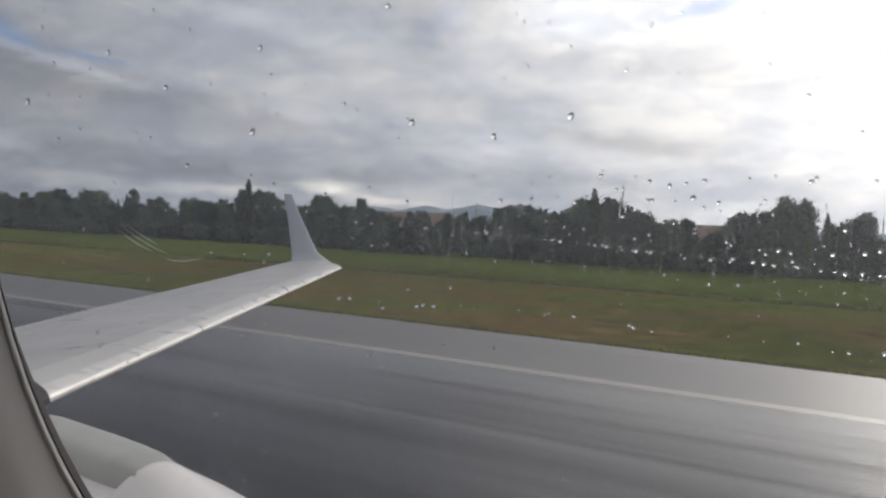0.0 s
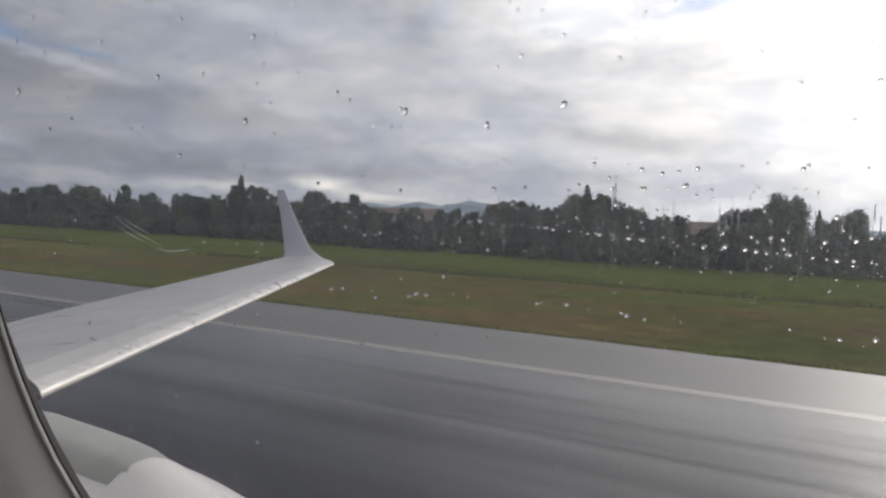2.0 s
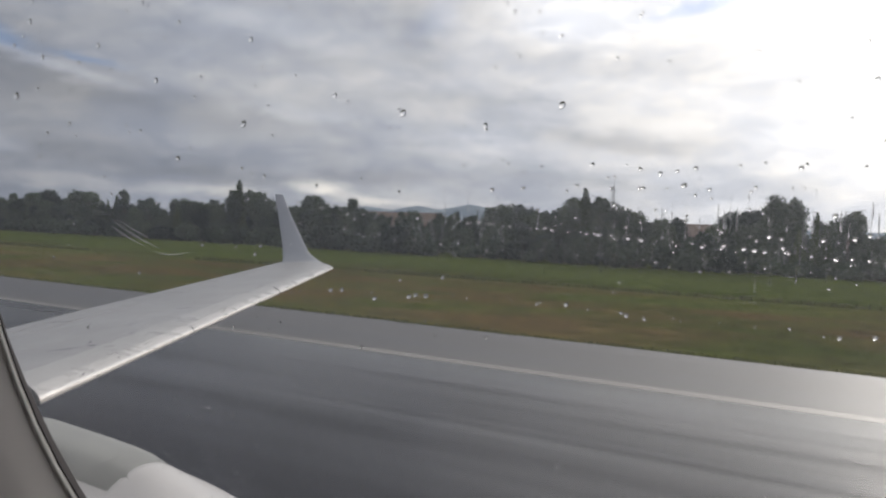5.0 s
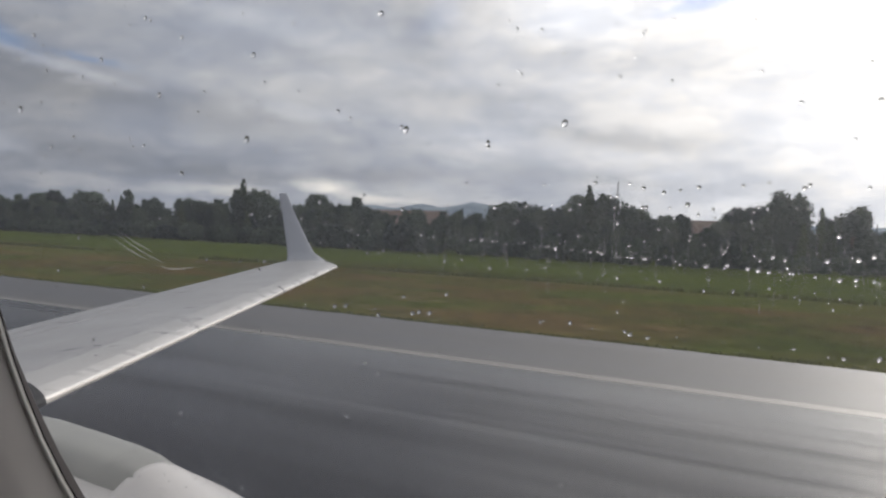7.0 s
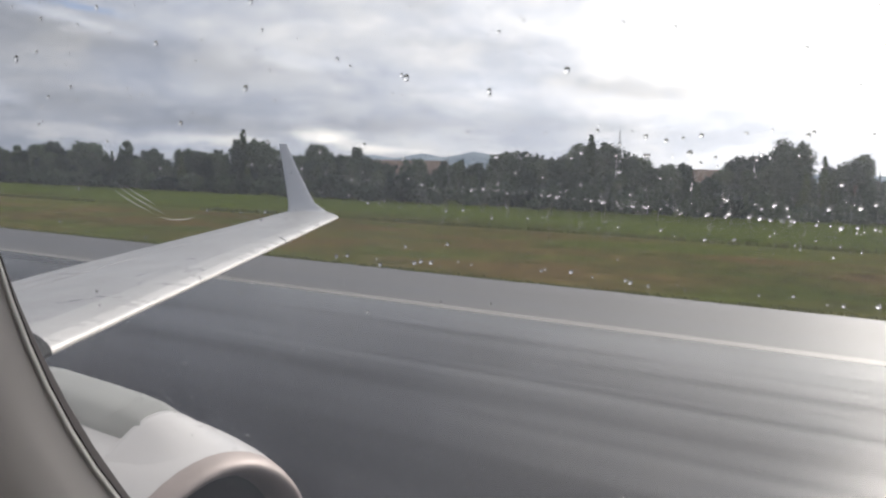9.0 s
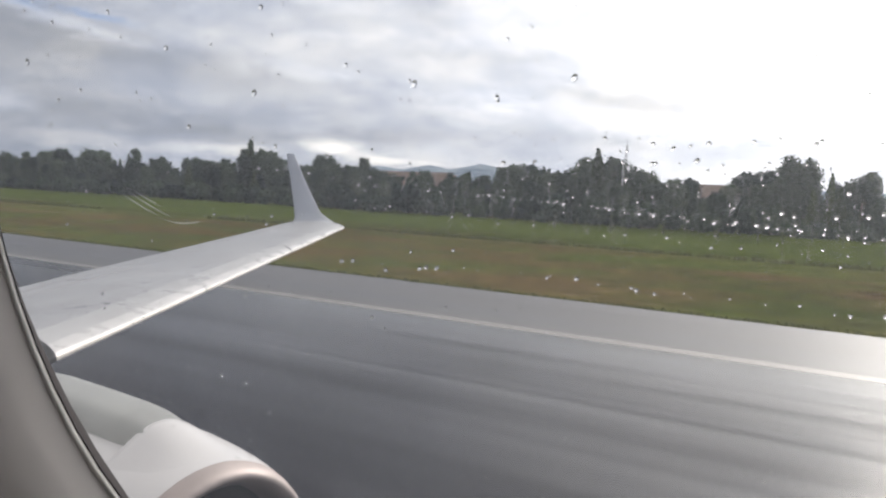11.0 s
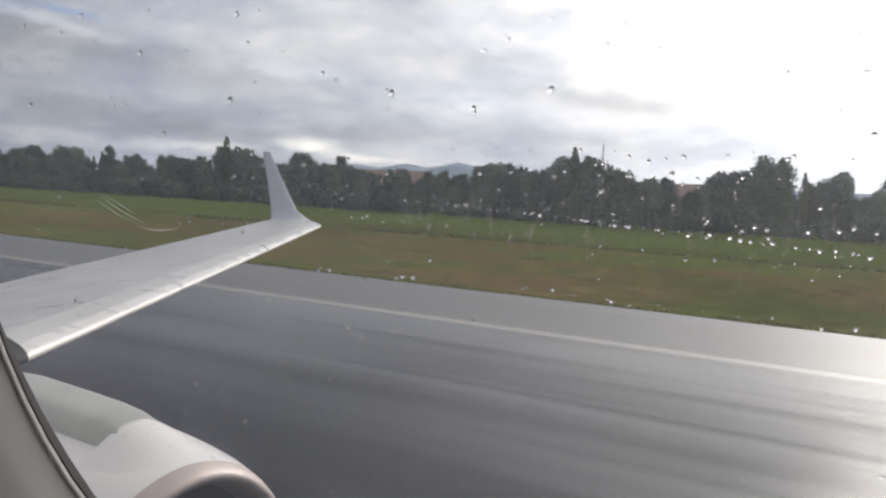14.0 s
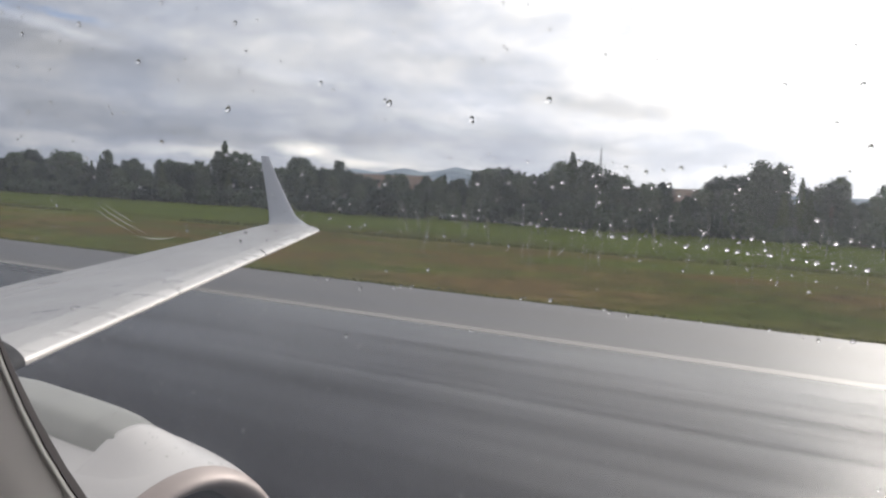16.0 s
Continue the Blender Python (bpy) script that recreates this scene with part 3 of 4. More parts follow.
        lead = [(X0 - 0.88 - 0.03 * k, CY_ + r * math.cos(a), CZ + r * math.sin(a)) for k, r in enumerate(rr)]
        trail = [(X0 - 1.02, CY_ + r * math.cos(a + 0.22 + 0.05 * k), CZ + r * math.sin(a + 0.22 + 0.05 * k)) for k, r in enumerate(rr)]
        blades.append(loft([lead, trail], False))
    piece("fan", join(*blades), M_FAN, nacelle)
    piece("spinner", lathe([(0.62, 0.002), (0.68, 0.06), (0.78, 0.12), (0.9, 0.18), (1.04, 0.21)]), M_FAN, nacelle)
    piece("fan_casing", lathe([(1.1, 0.64), (1.1, 0.001)]), M_DUCT, nacelle)
    # pylon from the nacelle's crown back to the wing
    def saddle(rows, name, material, label):
        rings = []
        for x, top, half in rows:
            e = min(0.075, half * 0.4)
            side = [(half, 2.15 - top), (half, -1.5 * e), (half * 0.97, -e), (half * 0.88, -0.55 * e), (half * 0.72, -0.22 * e), (half * 0.5, -0.05 * e), (half * 0.25, 0.0)]
            rings.append([(x, CY_ - a, top + b) for a, b in side] + [(x, CY_ + a, top + b) for a, b in side[::-1]])
        return piece(name, loft(rings, True, True), material, plane, label)
    saddle(((-3.49, 2.548, 0.17), (-3.59, 2.578, 0.19), (-3.69, 2.598, 0.20), (-3.85, 2.613, 0.205), (-4.15, 2.626, 0.21), (-4.65, 2.638, 0.22), (-5.25, 2.608, 0.22), (-5.95, 2.538, 0.2), (-6.45, 2.408, 0.18)), "pylon", M_PYLON, "grey engine pylon with a darker flank")
    rows = []
    for i in range(15):
        x = X0 - 0.10 - 0.43 * i / 14
        r0 = lerp(-x + X0, [(0.10, 0.735), (0.16, 0.754), (0.25, 0.775), (0.4, 0.80), (0.6, 0.82)])
        u = i / 14
        rise = 0.092 * (u * u * (3 - 2 * u)) - 0.006
        if i == 14:
            rise = -0.02
        row = []
        for k in range(25):
            v = -0.45 + 0.9 * k / 24
            lift = (rise + 0.014) * math.exp(-(abs(v) / 0.25) ** 2.4) - 0.014
            row.append((x, CY_ + v, CZ + math.sqrt(r0 * r0 - v * v) + lift))
        rows.append(row)
    piece("pylon_fairing", loft(rows, False), M_NACELLE, plane, "white rounded fairing ahead of the pylon")
    return plane


airliner = build_aircraft()

# ---- cabin and window ----
WX, WZ, WA, WB, WP = -0.099, 3.992, 0.145, 0.190, 2.3   # window centre, half sizes and roundness
SKIN_Y = 0.150


def oval(a, b, y, n=72, power=2.3, cx=WX, cz=WZ):
    pts = []
    for i in range(n):
        t = 2 * math.pi * i / n
        c, s = math.cos(t), math.sin(t)
        pts.append((cx + a * math.copysign(abs(c) ** (2 / power), c), y, cz + b * math.copysign(abs(s) ** (2 / power), s)))
    return pts


def rect_ring(a, b, y, n=72, cx=WX, cz=WZ):
    """Points on a rectangle, in the same turning order as oval()."""
    pts = []
    for i in range(n):
        t = 2 * math.pi * i / n
        c, s = math.cos(t), math.sin(t)
        k = 1 / max(abs(c), abs(s))
        pts.append((cx + a * c * k, y, cz + b * s * k))
    return pts


def build_cabin():
    mid = -1.35   # the cabin's middle
    # outer skin round the window
    skin = piece("fuselage_side", loft([rect_ring(0.418, 0.45, SKIN_Y + 0.002), oval(0.216, 0.246, SKIN_Y + 0.002, power=2.1), oval(0.218, 0.248, 0.14, power=2.1)]), M_SKIN, airliner, "white fuselage skin round the window")
    # fuselage tube, open only where the window plating sits
    def section(x):
        grow = lerp(x, [(-22, 0.12), (-18, 0.5), (-13, 0.93), (-10, 1.0), (5, 1.0), (7, 0.9), (9, 0.62), (10.2, 0.12)])
        drop = lerp(x, [(-22, 0.9), (-13, 0.08), (-10, 0.0), (5, 0.0), (10.2, -0.5)])
        pts = []
        for z in (WZ - 0.45, WZ + 0.45):
            pts.append((SKIN_Y, z))
        for t in [math.radians(6 + 168 * k / 10) for k in range(11)]:
            pts.append((mid + 1.5 * math.copysign(abs(math.cos(t)) ** 0.5, math.cos(t)), WZ + 0.45 + 0.85 * math.sin(t) ** 0.6))
        pts += [(2 * mid - SKIN_Y, WZ + 0.45), (2 * mid - SKIN_Y, WZ - 0.45)]
        for t in [math.radians(186 + 168 * k / 12) for k in range(13)]:
            pts.append((mid + 1.5 * math.copysign(abs(math.cos(t)) ** 0.5, math.cos(t)), WZ - 0.45 - 1.6 * (-math.sin(t)) ** 0.6))
        cz = WZ - 0.25
        return [(x, mid + (y - mid) * grow, cz + (z - cz) * grow + drop) for y, z in pts]
    xs = [-22, -20, -18, -15.5, -13, -10, -6, -3, WX - 1.6, WX - 1.18, WX + 1.18, WX + 1.6, 3, 5, 6, 7, 8, 9, 9.7, 10.2]
    v, f = loft([section(x) for x in xs], True, True)
    n = len(section(0))
    star_edge = 2 + 11
    skip = set()
    for a, x in enumerate(xs[:-1]):
        if WX - 1.19 < x < WX + 1.17:
            skip.add(a * n)
        if WX - 1.61 < x < WX + 1.59:
            skip.add(a * n + star_edge)
    f = [q for q in f if len(q) > 4 or q[0] not in skip]
    piece("fuselage_tube", (v, f), M_SKIN, airliner, "white painted fuselage")
    for dx in (-1.3335, -0.8001, -0.2667, 0.2667, 0.8001, 1.3335):
        piece("fuselage_plating", loft([rect_ring(0.2667, 0.45, 2 * mid - SKIN_Y, cx=WX + dx), oval(WA + 0.01, WB + 0.01, 2 * mid - SKIN_Y, cx=WX + dx), oval(WA, WB, -2.8, cx=WX + dx)]), M_SKIN, airliner)
    for gx, gy in ((-8.6, 1.55), (-8.6, 2 * mid - 1.55), (6.2, mid)):
        main = gx < 0
        leg = piece("landing_gear", tube([(gx, gy, 2.3), (gx, gy, 0.52)], [0.13, 0.09], 10), M_PYLON, airliner)
        for side in (-0.28, 0.28):
            r = 0.52 if main else 0.32
            rings = [[(gx + q * math.cos(2 * math.pi * k / 28), gy + side + w, 0.002 + r + q * math.sin(2 * math.pi * k / 28)) for k in range(28)] for q, w in ((r * 0.55, -0.14), (r * 0.93, -0.15), (r, -0.09), (r, 0.09), (r * 0.93, 0.15), (r * 0.55, 0.14))]
            piece("wheel", loft(rings, True, True), M_GASKET, leg, "black rubber tyre")
        piece("axle", tube([(gx, gy - 0.4, 0.52 if main else 0.32), (gx, gy + 0.4, 0.52 if main else 0.32)], [0.06, 0.06], 8), M_MAST, leg)
    # plain cabin shell: walls that close the place
    lin = M_CABIN
    port = piece("wall_port", join(loft([rect_ring(0.4, 0.95, 0.035), oval(WA + 0.085, WB + 0.085, 0.035)]),
                                   *[loft([rect_ring(0.4, 0.95, 0.035, cx=WX + dx), oval(WA + 0.07, WB + 0.07, 0.035, cx=WX + dx), oval(WA, WB, 0.12, cx=WX + dx), oval(WA + 0.02, WB + 0.02, 0.152, cx=WX + dx)]) for dx in (-0.8, 0.8)],
                                   block(WX - 1.6, WX - 1.2, 0.035, 0.06, WZ - 0.95, WZ + 0.95), block(WX + 1.2, WX + 1.6, 0.035, 0.06, WZ - 0.95, WZ + 0.95)), M_LINER)
    tagged(port, "warm grey moulded cabin wall panel", "wall", kind="structure")
    x0, x1, z0, z1 = WX - 1.6, WX + 1.6, WZ - 0.95, WZ + 0.86
    # the windows of the other side let daylight into the cabin
    star = join(*[loft([rect_ring(0.2667, 0.95, -2.7, cx=WX + dx), oval(WA, WB, -2.7, cx=WX + dx), oval(WA, WB, -2.8, cx=WX + dx)]) for dx in (-1.3335, -0.8001, -0.2667, 0.2667, 0.8001, 1.3335)])
    tagged(piece("wall_starboard", star, lin, smooth=False), "plain cabin wall with a row of windows", "wall", kind="structure")
    for name, geo in (("wall_aft", block(x0 - 0.1, x0, -2.74, 0.04, z0, z1)), ("wall_fore", block(x1, x1 + 0.1, -2.74, 0.04, z0, z1))):
        tagged(piece(name, geo, lin, smooth=False), "plain grey cabin wall", "wall", kind="structure")
    tagged(piece("floor", block(x0 - 0.1, x1 + 0.1, -2.74, 0.04, z0 - 0.1, z0), lin, smooth=False), "plain pale grey cabin floor", "floor", kind="structure")
    tagged(piece("ceiling", block(x0 - 0.1, x1 + 0.1, -2.74, 0.04, z1, z1 + 0.1), lin, smooth=False), "plain pale cabin ceiling", "ceiling", kind="structure")
    for dx in (-0.8, 0.8):
        piece("fuselage_plating", loft([rect_ring(0.38, 0.45, SKIN_Y, cx=WX + dx), oval(WA + 0.02, WB + 0.02, SKIN_Y, cx=WX + dx)]), M_SKIN, airliner)
    win = tagged(new("window_1"), "rain-spotted oval cabin window with grey surround", "window", kind="structure")
    # surround: a funnel with a rolled step, from the wall in to the pane
    rings = [oval(WA + g, WB + g, y) for g, y in ((0.095, 0.034), (0.065, 0.038), (0.045, 0.047), (0.0365, 0.060), (0.0335, 0.072), (0.0312, 0.081), (0.0285, 0.0885), (0.0240, 0.0940), (0.0170, 0.0985), (0.0105, 0.1030), (0.0060, 0.1080), (0.0030, 0.1135), (0.0007, 0.1195))]
    piece("window_surround", loft(rings), M_LINER, win, "grey-beige moulded plastic window surround")
    piece("pane_rim", loft([oval(WA + 0.0008, WB + 0.0008, 0.119), oval(WA - 0.0001, WB - 0.0001, 0.1192), oval(WA - 0.0002, WB - 0.0002, 0.1204), oval(WA + 0.0008, WB + 0.0008, 0.1207)]), M_EDGE, win, "thin pale polished rim")
    piece("gasket", loft([oval(WA - 0.0005, WB - 0.0005, 0.1206), oval(WA + 0.004, WB + 0.004, 0.1222), oval(0.172, 0.202, 0.132, power=2.1), oval(0.189, 0.2115, 0.1385, power=2.0), oval(0.192, 0.213, 0.1405, power=2.0), oval(0.216, 0.246, 0.151, power=2.1)]), M_GASKET, win, "dark rubber gasket")
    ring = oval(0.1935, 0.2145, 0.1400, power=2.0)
    pane = piece("pane", (ring, [tuple(range(len(ring)))]), M_PANE, win, "clear acrylic pane, faintly grimy, laying a milky haze over the view", smooth=False)
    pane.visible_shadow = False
    return win


window = build_cabin()


# ---- hills, trees and things beyond the verge ----
def build_hills():
    def ridge(x0, x1, y, tops, depth, seed):
        xs = np.linspace(x0, x1, 150)
        rows = []
        for k, (share, dy) in enumerate(((0.0, -depth), (0.45, -0.5 * depth), (0.8, -0.2 * depth), (1.0, 0.0), (0.5, 0.4 * depth), (0.0, depth))):
            row = []
            for x in xs:
                h = lerp(x, tops) * (1 + 0.10 * noise.noise(Vector((x * 0.004, seed, k * 0.3))) + 0.05 * noise.noise(Vector((x * 0.02, seed, k * 0.3))))
                row.append((x, y + dy + 60 * noise.noise(Vector((x * 0.003, k, seed))), max(-2, h * share - 1)))
            rows.append(row)
        return loft(rows, False)
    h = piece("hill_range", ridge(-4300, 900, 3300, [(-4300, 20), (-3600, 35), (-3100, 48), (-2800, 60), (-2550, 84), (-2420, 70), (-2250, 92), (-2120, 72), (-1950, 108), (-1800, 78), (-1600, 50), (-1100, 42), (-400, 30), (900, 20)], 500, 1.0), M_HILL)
    tagged(h, "low hills on the horizon, coloured blue-grey for distance haze", "hills", kind="structure")


build_hills()
rng = random.Random(7)


def clumps(lobes, count, size, seed, flat=0.0):
    """Many small bent leaf clumps spread through lobes (centre, radii)."""
    r = np.random.RandomState(seed)
    vol = np.array([l[1][0] * l[1][1] + l[1][0] * l[1][2] for l in lobes])
    pick = r.choice(len(lobes), count, p=vol / vol.sum())
    verts, faces = [], []
    for i in range(count):
        c, rad = lobes[pick[i]]
        d = r.normal(size=3)
        d /= np.linalg.norm(d)
        k = 0.30 + 0.78 * r.rand() ** 0.7 + 0.5 * r.rand() ** 6
        p = np.array(c) + d * np.array(rad) * k
        if p[2] < 0.1:
            continue
        s = size * (0.45 + 1.0 * r.rand() ** 1.5) * (0.55 if k > 1.0 else 1.0)
        n = d + r.normal(size=3) * 0.7
        n[2] += flat
        n /= np.linalg.norm(n)
        u = np.cross(n, r.normal(size=3))
        u /= np.linalg.norm(u)
        w = np.cross(n, u)
        o = len(verts)
        verts += [p - u * s - w * s * 0.5, p - w * s * (0.6 + 0.5 * r.rand()) + n * s * 0.25, p + u * s - w * s * 0.3, p + u * s * 0.7 + w * s * 0.6, p + w * s * 0.8 + n * s * 0.2, p - u * s * 0.8 + w * s * 0.5]
        faces += [(o, o + 1, o + 4, o + 5), (o + 1, o + 2, o + 3, o + 4)]
    return [tuple(v) for v in verts], faces


def make_tree(kind, seed):
    """One tree about 9 m high: tapered trunk, limbs and a crown of leaf clumps."""
    r = random.Random(seed)
    H = 9.0
    lobes, limbs = [], []
    lean = (r.uniform(-0.3, 0.3), r.uniform(-0.3, 0.3))
    top = {"round": 0.86, "tall": 0.92, "conifer": 0.97}[kind]
    trunk = tube([(0, 0, -0.2), (0.05, 0, 0.5), (lean[0] * 0.5, lean[1] * 0.5, H * 0.4), (lean[0], lean[1], H * 0.7), (lean[0], lean[1], H * top)], [0.24, 0.19, 0.14, 0.09, 0.02], 8)
    if kind == "round":
        tops = r.randint(3, 4)
        heads = [(r.uniform(-1.3, 1.3), r.uniform(-1.3, 1.3), r.uniform(6.7, 8.2)) for _ in range(tops)]
        for i in range(64):
            hx, hy, hz = r.choice(heads)
            z = r.uniform(0.8, hz)
            w = (1.25 + 0.9 * r.random()) * math.sin(math.pi * min(1, (z + 0.5) / (hz + 1.4))) ** 0.7
            a, q = r.uniform(0, 6.28), r.uniform(0.2, 1.0) * w
            rad = r.uniform(0.35, 0.8) if i % 3 else r.uniform(0.16, 0.34)
            c = (hx * z / hz + q * math.cos(a), hy * z / hz + q * math.sin(a), z + 0.25 * r.random())
            lobes.append((c, (rad, rad, rad * r.uniform(0.8, 1.5))))
            if i % 4 == 0:
                limbs.append(tube([(hx * 0.3, hy * 0.3, z * 0.55), (c[0] * 0.7, c[1] * 0.7, z * 0.85), c], [0.09, 0.05, 0.012], 5))
        for hx, hy, hz in heads:
            limbs.append(tube([(lean[0] * 0.5, lean[1] * 0.5, 2.6), (hx * 0.7, hy * 0.7, hz * 0.7), (hx, hy, hz + 0.3)], [0.12, 0.07, 0.012], 6))
            lobes.append(((hx * 0.6, hy * 0.6, hz * 0.56), (1.8, 1.8, hz * 0.45)))
            lobes.append(((hx, hy, hz - 0.9), (1.25, 1.25, 1.2)))
            for _ in range(5):
                lobes.append(((hx + r.uniform(-0.7, 0.7), hy + r.uniform(-0.7, 0.7), hz + r.uniform(-0.7, 0.35)), (0.3, 0.3, r.uniform(0.35, 0.6))))
    elif kind == "tall":
        for i in range(26):
            a, z = r.uniform(0, 6.28), 1.4 + 7.1 * i / 25
            w = 1.25 * math.sin(math.pi * min(0.97, (z + 0.6) / 9.6)) ** 0.5
            q = r.uniform(0.2, 0.9) * w
            rad = r.uniform(0.3, 0.85)
            c = (lean[0] + q * math.cos(a), lean[1] + q * math.sin(a), z)
            lobes.append((c, (rad, rad, rad * 1.25)))
            limbs.append(tube([(lean[0] * z / H, lean[1] * z / H, z * 0.7), c], [0.06, 0.015], 5))
    else:
        for i in range(60):
            z = 0.8 + 8.1 * (i / 59) ** 0.85
            w = 1.75 * (1 - z / 9.2) ** 0.85 + 0.06
            a = i * 2.4 + r.uniform(-0.4, 0.4)
            q = w * r.uniform(0.35, 0.75)
            lobes.append(((lean[0] + q * math.cos(a), lean[1] + q * math.sin(a), z - 0.15 * q), (0.42 * w + 0.05, 0.42 * w + 0.05, 0.22 + 0.06 * w)))
            if i % 4 == 0:
                limbs.append(tube([(lean[0] * z / H, lean[1] * z / H, z), (lean[0] + w * math.cos(a), lean[1] + w * math.sin(a), z - 0.25)], [0.04, 0.012], 4))
    count = {"round": 9000, "tall": 4200, "conifer": 3600}[kind]
    label = {"round": "broad dark-green leafy tree at the field's edge", "tall": "tall slender leafy tree in the tree line", "conifer": "dark pointed conifer in the tree line"}[kind]
    t = tagged(new("tree"), label, "tree", "trees beyond the airfield")
    piece("trunk", join(trunk, *limbs), M_BARK, t)
    piece("crown", clumps(lobes, count, 0.15, seed), M_LEAF2 if kind == "conifer" else M_LEAF, t, smooth=False)
    return t


def make_bush(seed):
    r = random.Random(seed)
    lobes = [((r.uniform(-1.6, 1.6), r.uniform(-0.8, 0.8), r.uniform(0.4, 1.3)), (r.uniform(0.6, 1.1), r.uniform(0.6, 1.0), r.uniform(0.5, 0.9))) for i in range(8)]
    t = tagged(new("bush"), "dense dark-green bush below the trees", "bush", "bushes along the field")
    stems = [tube([(x * 0.3, 0, -0.1), (x, 0.1, 1.0)], [0.05, 0.015], 5) for x in (-0.9, -0.3, 0.4, 1.0)]
    piece("stem", join(*stems), M_BARK, t)
    piece("foliage", clumps(lobes, 900, 0.20, seed), M_LEAF, t, smooth=False)
    return t


# height of the tree line by bearing (degrees aft of abeam)
SKYLINE = [(-12, 7.0), (4, 6.9), (8, 7.5), (13, 7.3), (15, 6.6), (18, 6.7), (20, 7.7), (24, 8.3), (27, 7.6), (29, 6.4), (36.5, 5.6), (40, 7.0), (44, 7.5), (47, 7.6), (50, 7.2), (56, 7.4), (64, 7.9)]


def plant():
    kinds = ["round"] * 5 + ["tall"] * 3 + ["conifer"] * 2
    models = [make_tree(k, 30 + i) for i, k in enumerate(kinds)]
    used = set()
    for row, (y0, step, share) in enumerate(((90.5, 3.1, 0.70), (96, 3.1, 0.90), (103, 3.4, 0.98), (112, 3.6, 0.86))):
        x = 24.0
        while x > -250 - 20 * row:
            y = y0 + rng.uniform(-2.5, 2.5)
            aft = math.degrees(math.atan2(-x, y))
            h = lerp(aft, SKYLINE) * share * rng.choice((0.70, 0.80, 0.88, 0.94, 1.0, 1.05, 1.13)) * (y / 92) ** 0.5
            k = rng.choice((0, 1, 2, 3, 4, 0, 1, 2, 3, 4, 0, 1, 2, 3, 4, 5, 6, 7, 8, 9))
            s = h / 9.0
            wide = s * rng.uniform(0.9, 1.35) * (1.35 if 5 <= k <= 7 else 1.0)
            m = pose(x, y, -0.05, 0, 0, rng.uniform(0, 360))
            if k in used:
                t = copy_thing(models[k], m)
            else:
                t = models[k]
                t.matrix_basis = m
                used.add(k)
            t.scale = (wide, wide, s)
            x -= step * rng.uniform(0.6, 1.4) * (1.0 if x > -140 else 1.35)
    # a few that stand out above the rest
    for aft, y, h, wide, k in ((46.5, 95, 10.0, 1.25, 8), (45.2, 97, 8.8, 1.1, 2), (22.5, 97, 9.0, 1.4, 9), (21.2, 99, 8.4, 1.2, 1), (9.5, 94, 8.6, 1.1, 3), (56, 96, 9.2, 1.7, 4)):
        t = copy_thing(models[k], pose(-y * math.tan(radians(aft)), y, -0.05, 0, 0, 40 * k))
        t.scale = (wide, wide, h / 9.0)
    bushes = [make_bush(60 + i) for i in range(3)]
    used = set()
    x = 22.0
    while x > -250:
        y = 86.5 + rng.uniform(-1.2, 2.0)
        k = rng.randrange(3)
        m = pose(x, y, -0.05, 0, 0, rng.uniform(0, 360))
        if k in used:
            t = copy_thing(bushes[k], m)
        else:
            t = bushes[k]
            t.matrix_basis = m
            used.add(k)
        s = rng.uniform(0.8, 1.5)
        t.scale = (s * 1.2, s, s * rng.uniform(0.9, 1.4))
        x -= rng.uniform(1.9, 3.4)


plant()


def tufts(name, label, spots, height, material, seed):
    """Grass blades in clumps at the spots (x, y, z)."""
    r = np.random.RandomState(seed)
    verts, faces = [], []
    for x, y, z in spots:
        for k in range(4):
            a, h, w = r.uniform(0, 6.28), height * r.uniform(0.5, 1.3), 0.03 * height / 0.3 * r.uniform(0.7, 1.5)
            bx, by = x + r.uniform(-0.12, 0.12), y + r.uniform(-0.12, 0.12)
            lx, ly = r.uniform(-0.3, 0.3) * h, r.uniform(-0.3, 0.3) * h
            o = len(verts)
            ca, sa = math.cos(a) * w, math.sin(a) * w
            verts += [(bx - ca, by - sa, z - 0.03), (bx + ca, by + sa, z - 0.03), (bx + lx * 0.5 + ca * 0.7, by + ly * 0.5 + sa * 0.7, z + h * 0.6), (bx + lx, by + ly, z + h), (bx + lx * 0.5 - ca * 0.7, by + ly * 0.5 - sa * 0.7, z + h * 0.6)]
            faces.append((o, o + 1, o + 2, o + 3, o + 4))
    ob = piece(name, (verts, faces), material, smooth=False)
    tagged(ob, label, "grass", kind="stuff")


def sow():
    r = np.random.RandomState(5)
    xs = r.uniform(-170, 12, 5200)
    tufts("verge_grass", "ragged grass tufts along the pavement edge", [(x, 26.25 + abs(r.normal()) * 0.35, -0.06) for x in xs], 0.11, M_REED, 1)
    xs = r.uniform(-230, 20, 3600)
    tufts("ditch_grass", "rank dark grass along a shallow drainage ditch", [(x, 52.9 + r.normal() * 0.55, -0.3) for x in xs if noise.noise(Vector((x * 0.05, 0, 2))) > -0.05], 0.36, M_REED, 2)


sow()


